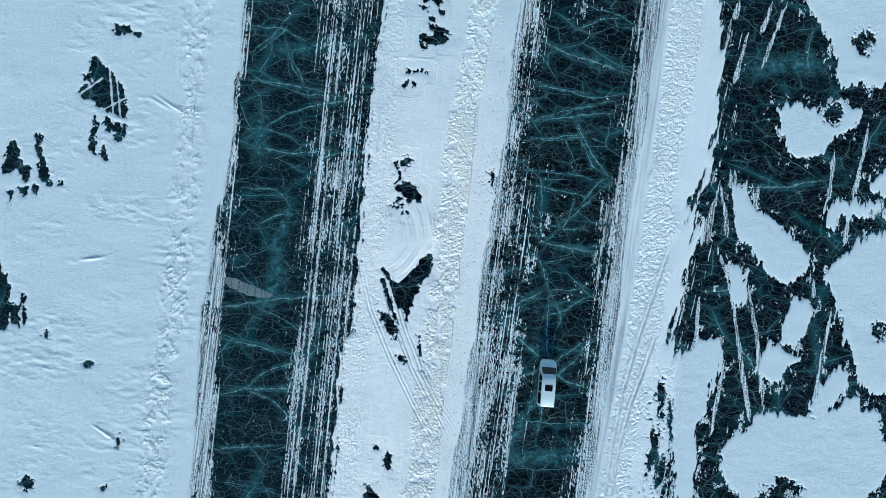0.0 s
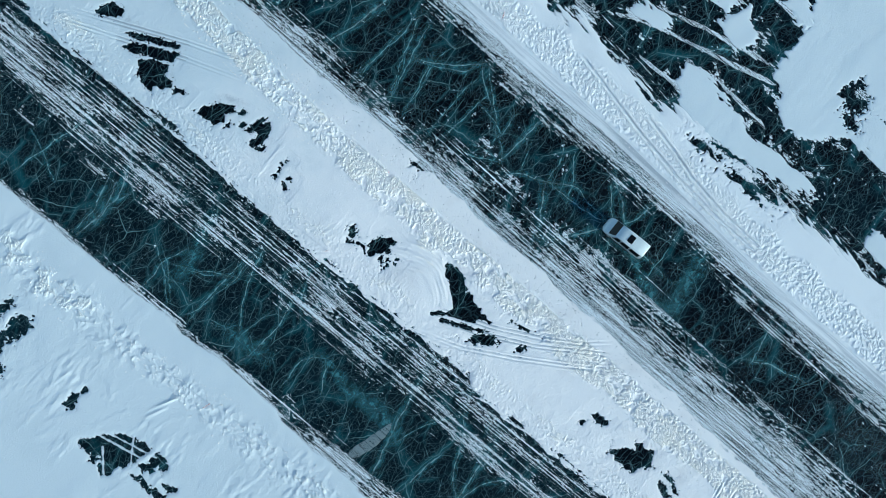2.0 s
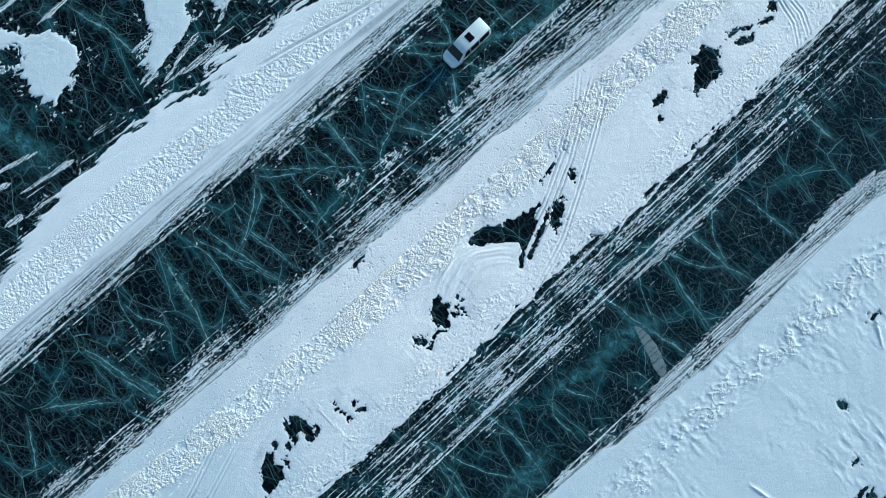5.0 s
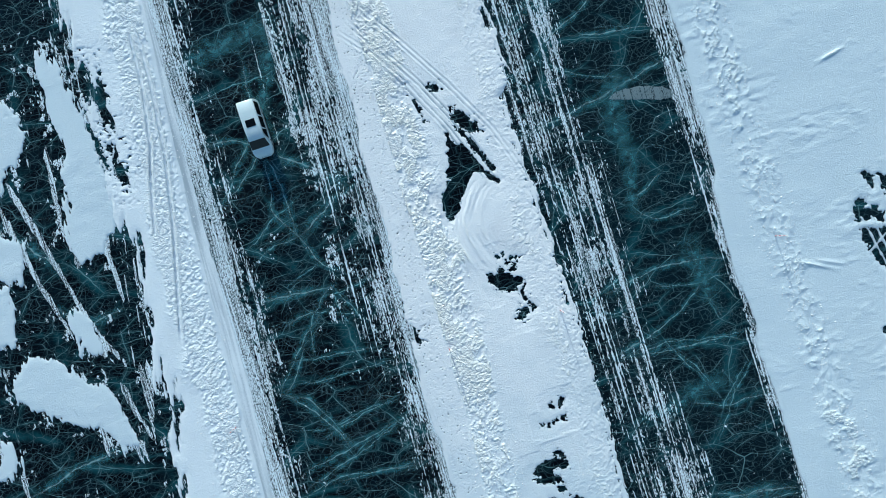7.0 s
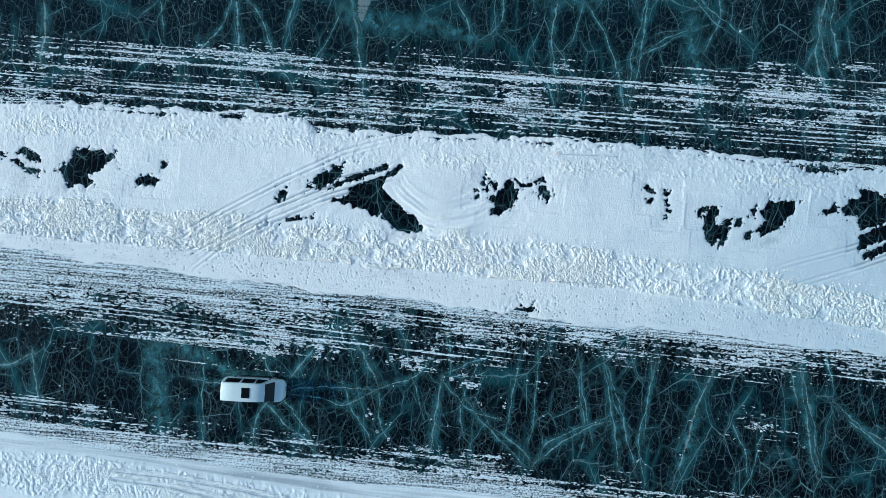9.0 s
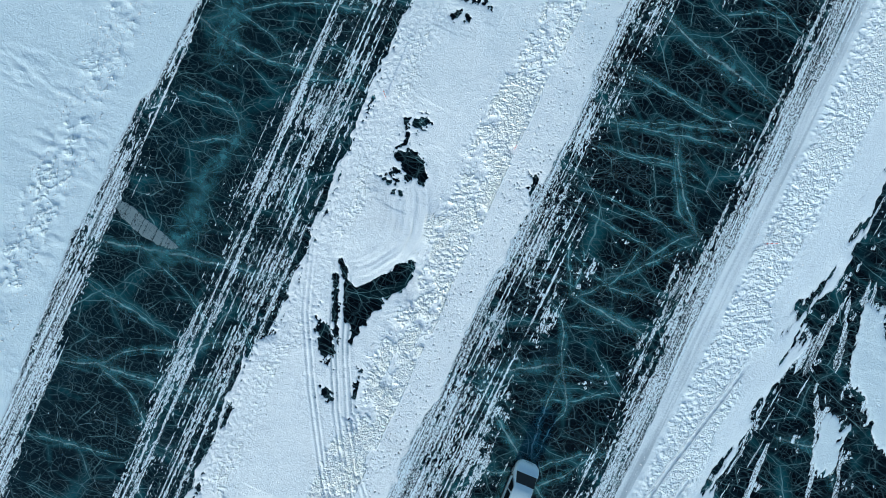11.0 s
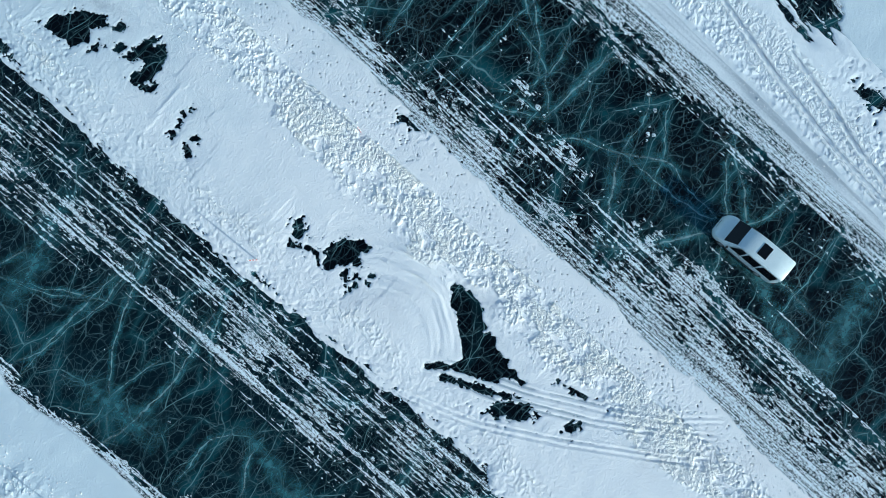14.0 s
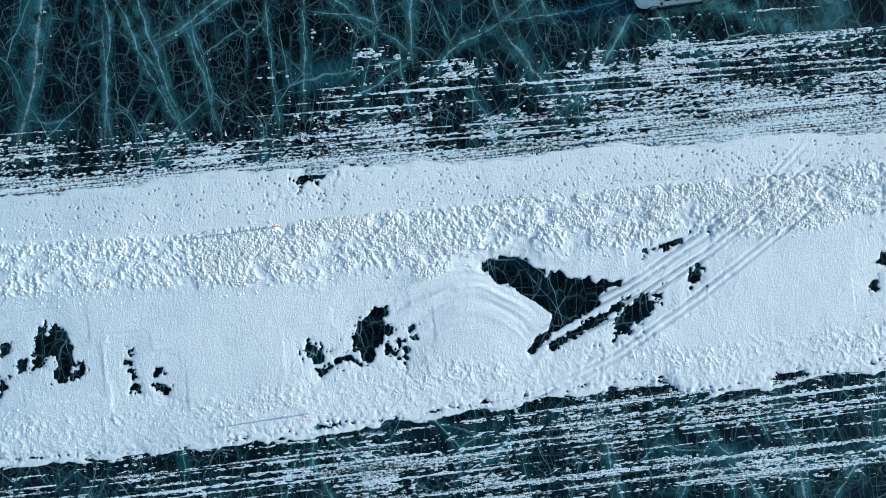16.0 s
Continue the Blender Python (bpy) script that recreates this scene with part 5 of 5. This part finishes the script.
# stations from tail to nose: y, half width, sill, belt height, top height, half width at the top
STATIONS = [(-2.32, 0.78, 0.50, 1.02, 1.10, 0.74), (-2.28, 0.83, 0.40, 1.05, 1.50, 0.72), (-2.20, 0.85, 0.34, 1.06, 1.86, 0.70), (-2.05, 0.855, 0.32, 1.07, 1.96, 0.68),
            (-1.2, 0.86, 0.32, 1.07, 1.99, 0.69), (-0.2, 0.86, 0.32, 1.07, 1.98, 0.69), (0.35, 0.86, 0.32, 1.06, 1.96, 0.68), (0.75, 0.86, 0.32, 1.06, 1.88, 0.67), (1.12, 0.86, 0.32, 1.05, 1.74, 0.66),
            (1.70, 0.85, 0.32, 1.01, 1.13, 0.74), (1.95, 0.835, 0.33, 0.96, 1.06, 0.71), (2.13, 0.79, 0.35, 0.89, 0.98, 0.64), (2.27, 0.70, 0.39, 0.79, 0.87, 0.54), (2.37, 0.54, 0.45, 0.64, 0.71, 0.40)]


def section(y, w, sill, belt, top, wt):
    soft = min(0.09, 0.5 * (top - belt))
    half = [(0.0, top + 0.02), (wt - 0.12, top), (wt, top - soft), (w - 0.02, belt), (w, 0.5 * (sill + belt)), (w - 0.03, sill), (0.0, sill - 0.02)]
    return [(x, y, z) for x, z in half] + [(-x, y, z) for x, z in half[-2:0:-1]]


def loft(rows):
    bm = bmesh.new()
    rings = [[bm.verts.new(p) for p in section(*r)] for r in rows]
    for a, b in zip(rings, rings[1:]):
        for k in range(len(a)):
            bm.faces.new((a[k], a[(k + 1) % len(a)], b[(k + 1) % len(b)], b[k]))
    bm.faces.new(rings[0])
    bm.faces.new(rings[-1][::-1])
    bmesh.ops.recalc_face_normals(bm, faces=bm.faces)
    for f in bm.faces:
        f.smooth = True
    for e in bm.edges:
        if len(e.link_faces) == 2 and e.calc_face_angle() > radians(38):
            e.smooth = False
    return bm


def panel(corners, thick, bevel=0.012):
    """A thin slab on four or more corners, standing out along their normal."""
    bm = bmesh.new()
    f = bm.faces.new([bm.verts.new(c) for c in corners])
    f.normal_update()
    out = f.normal * thick
    made = bmesh.ops.extrude_face_region(bm, geom=[f])
    for v in made["geom"]:
        if isinstance(v, bmesh.types.BMVert):
            v.co += out
    bmesh.ops.recalc_face_normals(bm, faces=bm.faces)
    bmesh.ops.bevel(bm, geom=bm.edges[:], offset=bevel, segments=1, affect="EDGES")
    return bm


def block(sx, sy, sz, at, bevel=0.03):
    bm = bmesh.new()
    bmesh.ops.create_cube(bm, size=1, matrix=Matrix.Translation(at) @ Matrix.Diagonal((sx, sy, sz, 1)))
    bmesh.ops.bevel(bm, geom=bm.edges[:], offset=bevel, segments=2, affect="EDGES")
    return bm


def build_van():
    van = tagged(new("van"), "white boxy minivan with black sunroof on the ice road", "van")
    body = part("body", loft(STATIONS), PAINT, van)
    part("windscreen", panel([(0.65, 1.13, 1.765), (-0.65, 1.13, 1.765), (-0.76, 1.71, 1.165), (0.76, 1.71, 1.165)], 0.03, 0.008), GLASS, body)
    for side in (1, -1):
        for y0, y1 in ((0.36, 1.18), (-0.72, 0.28), (-1.98, -0.82)):
            cut = 0.42 if y1 > 1 else 0.06
            corners = [(side * 0.852, y0, 1.12), (side * 0.852, y1, 1.12), (side * 0.715, y1 - cut, 1.80), (side * 0.715, y0 + 0.02, 1.80)]
            part("side_window", panel(corners if side > 0 else corners[::-1], 0.016), GLASS, body)
        part("headlight", block(0.26, 0.14, 0.15, (side * 0.56, 2.19, 0.70)), LAMP, body, "clear glass headlight")
        part("tail_light", block(0.10, 0.10, 0.34, (side * 0.77, -2.27, 0.92)), TAIL, body, "red tail light")
        mirror = part("wing_mirror", block(0.16, 0.10, 0.16, (side * 0.96, 1.30, 1.12)), TRIM, body)
        part("mirror_glass", block(0.12, 0.012, 0.12, (side * 0.96, 1.246, 1.12), 0.004), GLASS, mirror)
        for y in (0.42, -0.66):
            part("door_handle", block(0.03, 0.16, 0.04, (side * 0.866, y, 0.98), 0.01), TRIM, body)
        part("side_skirt", block(0.06, 2.2, 0.14, (side * 0.85, -0.05, 0.34)), TRIM, body)
        part("rear_window", panel([(side * 0.06, -2.262, 1.68), (side * 0.06, -2.322, 1.14), (side * 0.66, -2.322, 1.14), (side * 0.60, -2.262, 1.68)][:: side], 0.014), GLASS, body)
    part("sunroof", block(0.78, 0.62, 0.05, (0, -0.28, 1.995), 0.02), GLASS, body, "black glass sunroof")
    part("front_bumper", block(1.20, 0.20, 0.22, (0, 2.30, 0.44), 0.09), PAINT, body)
    part("rear_bumper", block(1.56, 0.18, 0.24, (0, -2.33, 0.46), 0.06), PAINT, body)
    part("grille", block(0.62, 0.06, 0.10, (0, 2.345, 0.60), 0.02), TRIM, body)
    for side in (1, -1):
        for y in (1.42, -1.42):
            m = Matrix.Translation((side * 0.74, y, 0.345)) @ Matrix.Rotation(radians(90), 4, "Y")
            bm = bmesh.new()
            bmesh.ops.create_cone(bm, cap_ends=True, segments=28, radius1=0.345, radius2=0.345, depth=0.23, matrix=m)
            bmesh.ops.bevel(bm, geom=[e for e in bm.edges if len(e.link_faces) == 2 and e.calc_face_angle() > 1], offset=0.04, segments=2, affect="EDGES")
            wheel = part("wheel", bm, RUBBER, van)
            bm = bmesh.new()
            bmesh.ops.create_cone(bm, cap_ends=True, segments=20, radius1=0.20, radius2=0.17, depth=0.03, matrix=Matrix.Translation((side * 0.862, y, 0.345)) @ Matrix.Rotation(radians(90 * side), 4, "Y"))
            part("rim", bm, STEEL, wheel)
    return van


van = build_van()
van.matrix_basis = pose(12.49, -11.22, 0.0, 0, 0, 2) @ Matrix.Diagonal((0.96, 0.95, 0.97, 1))
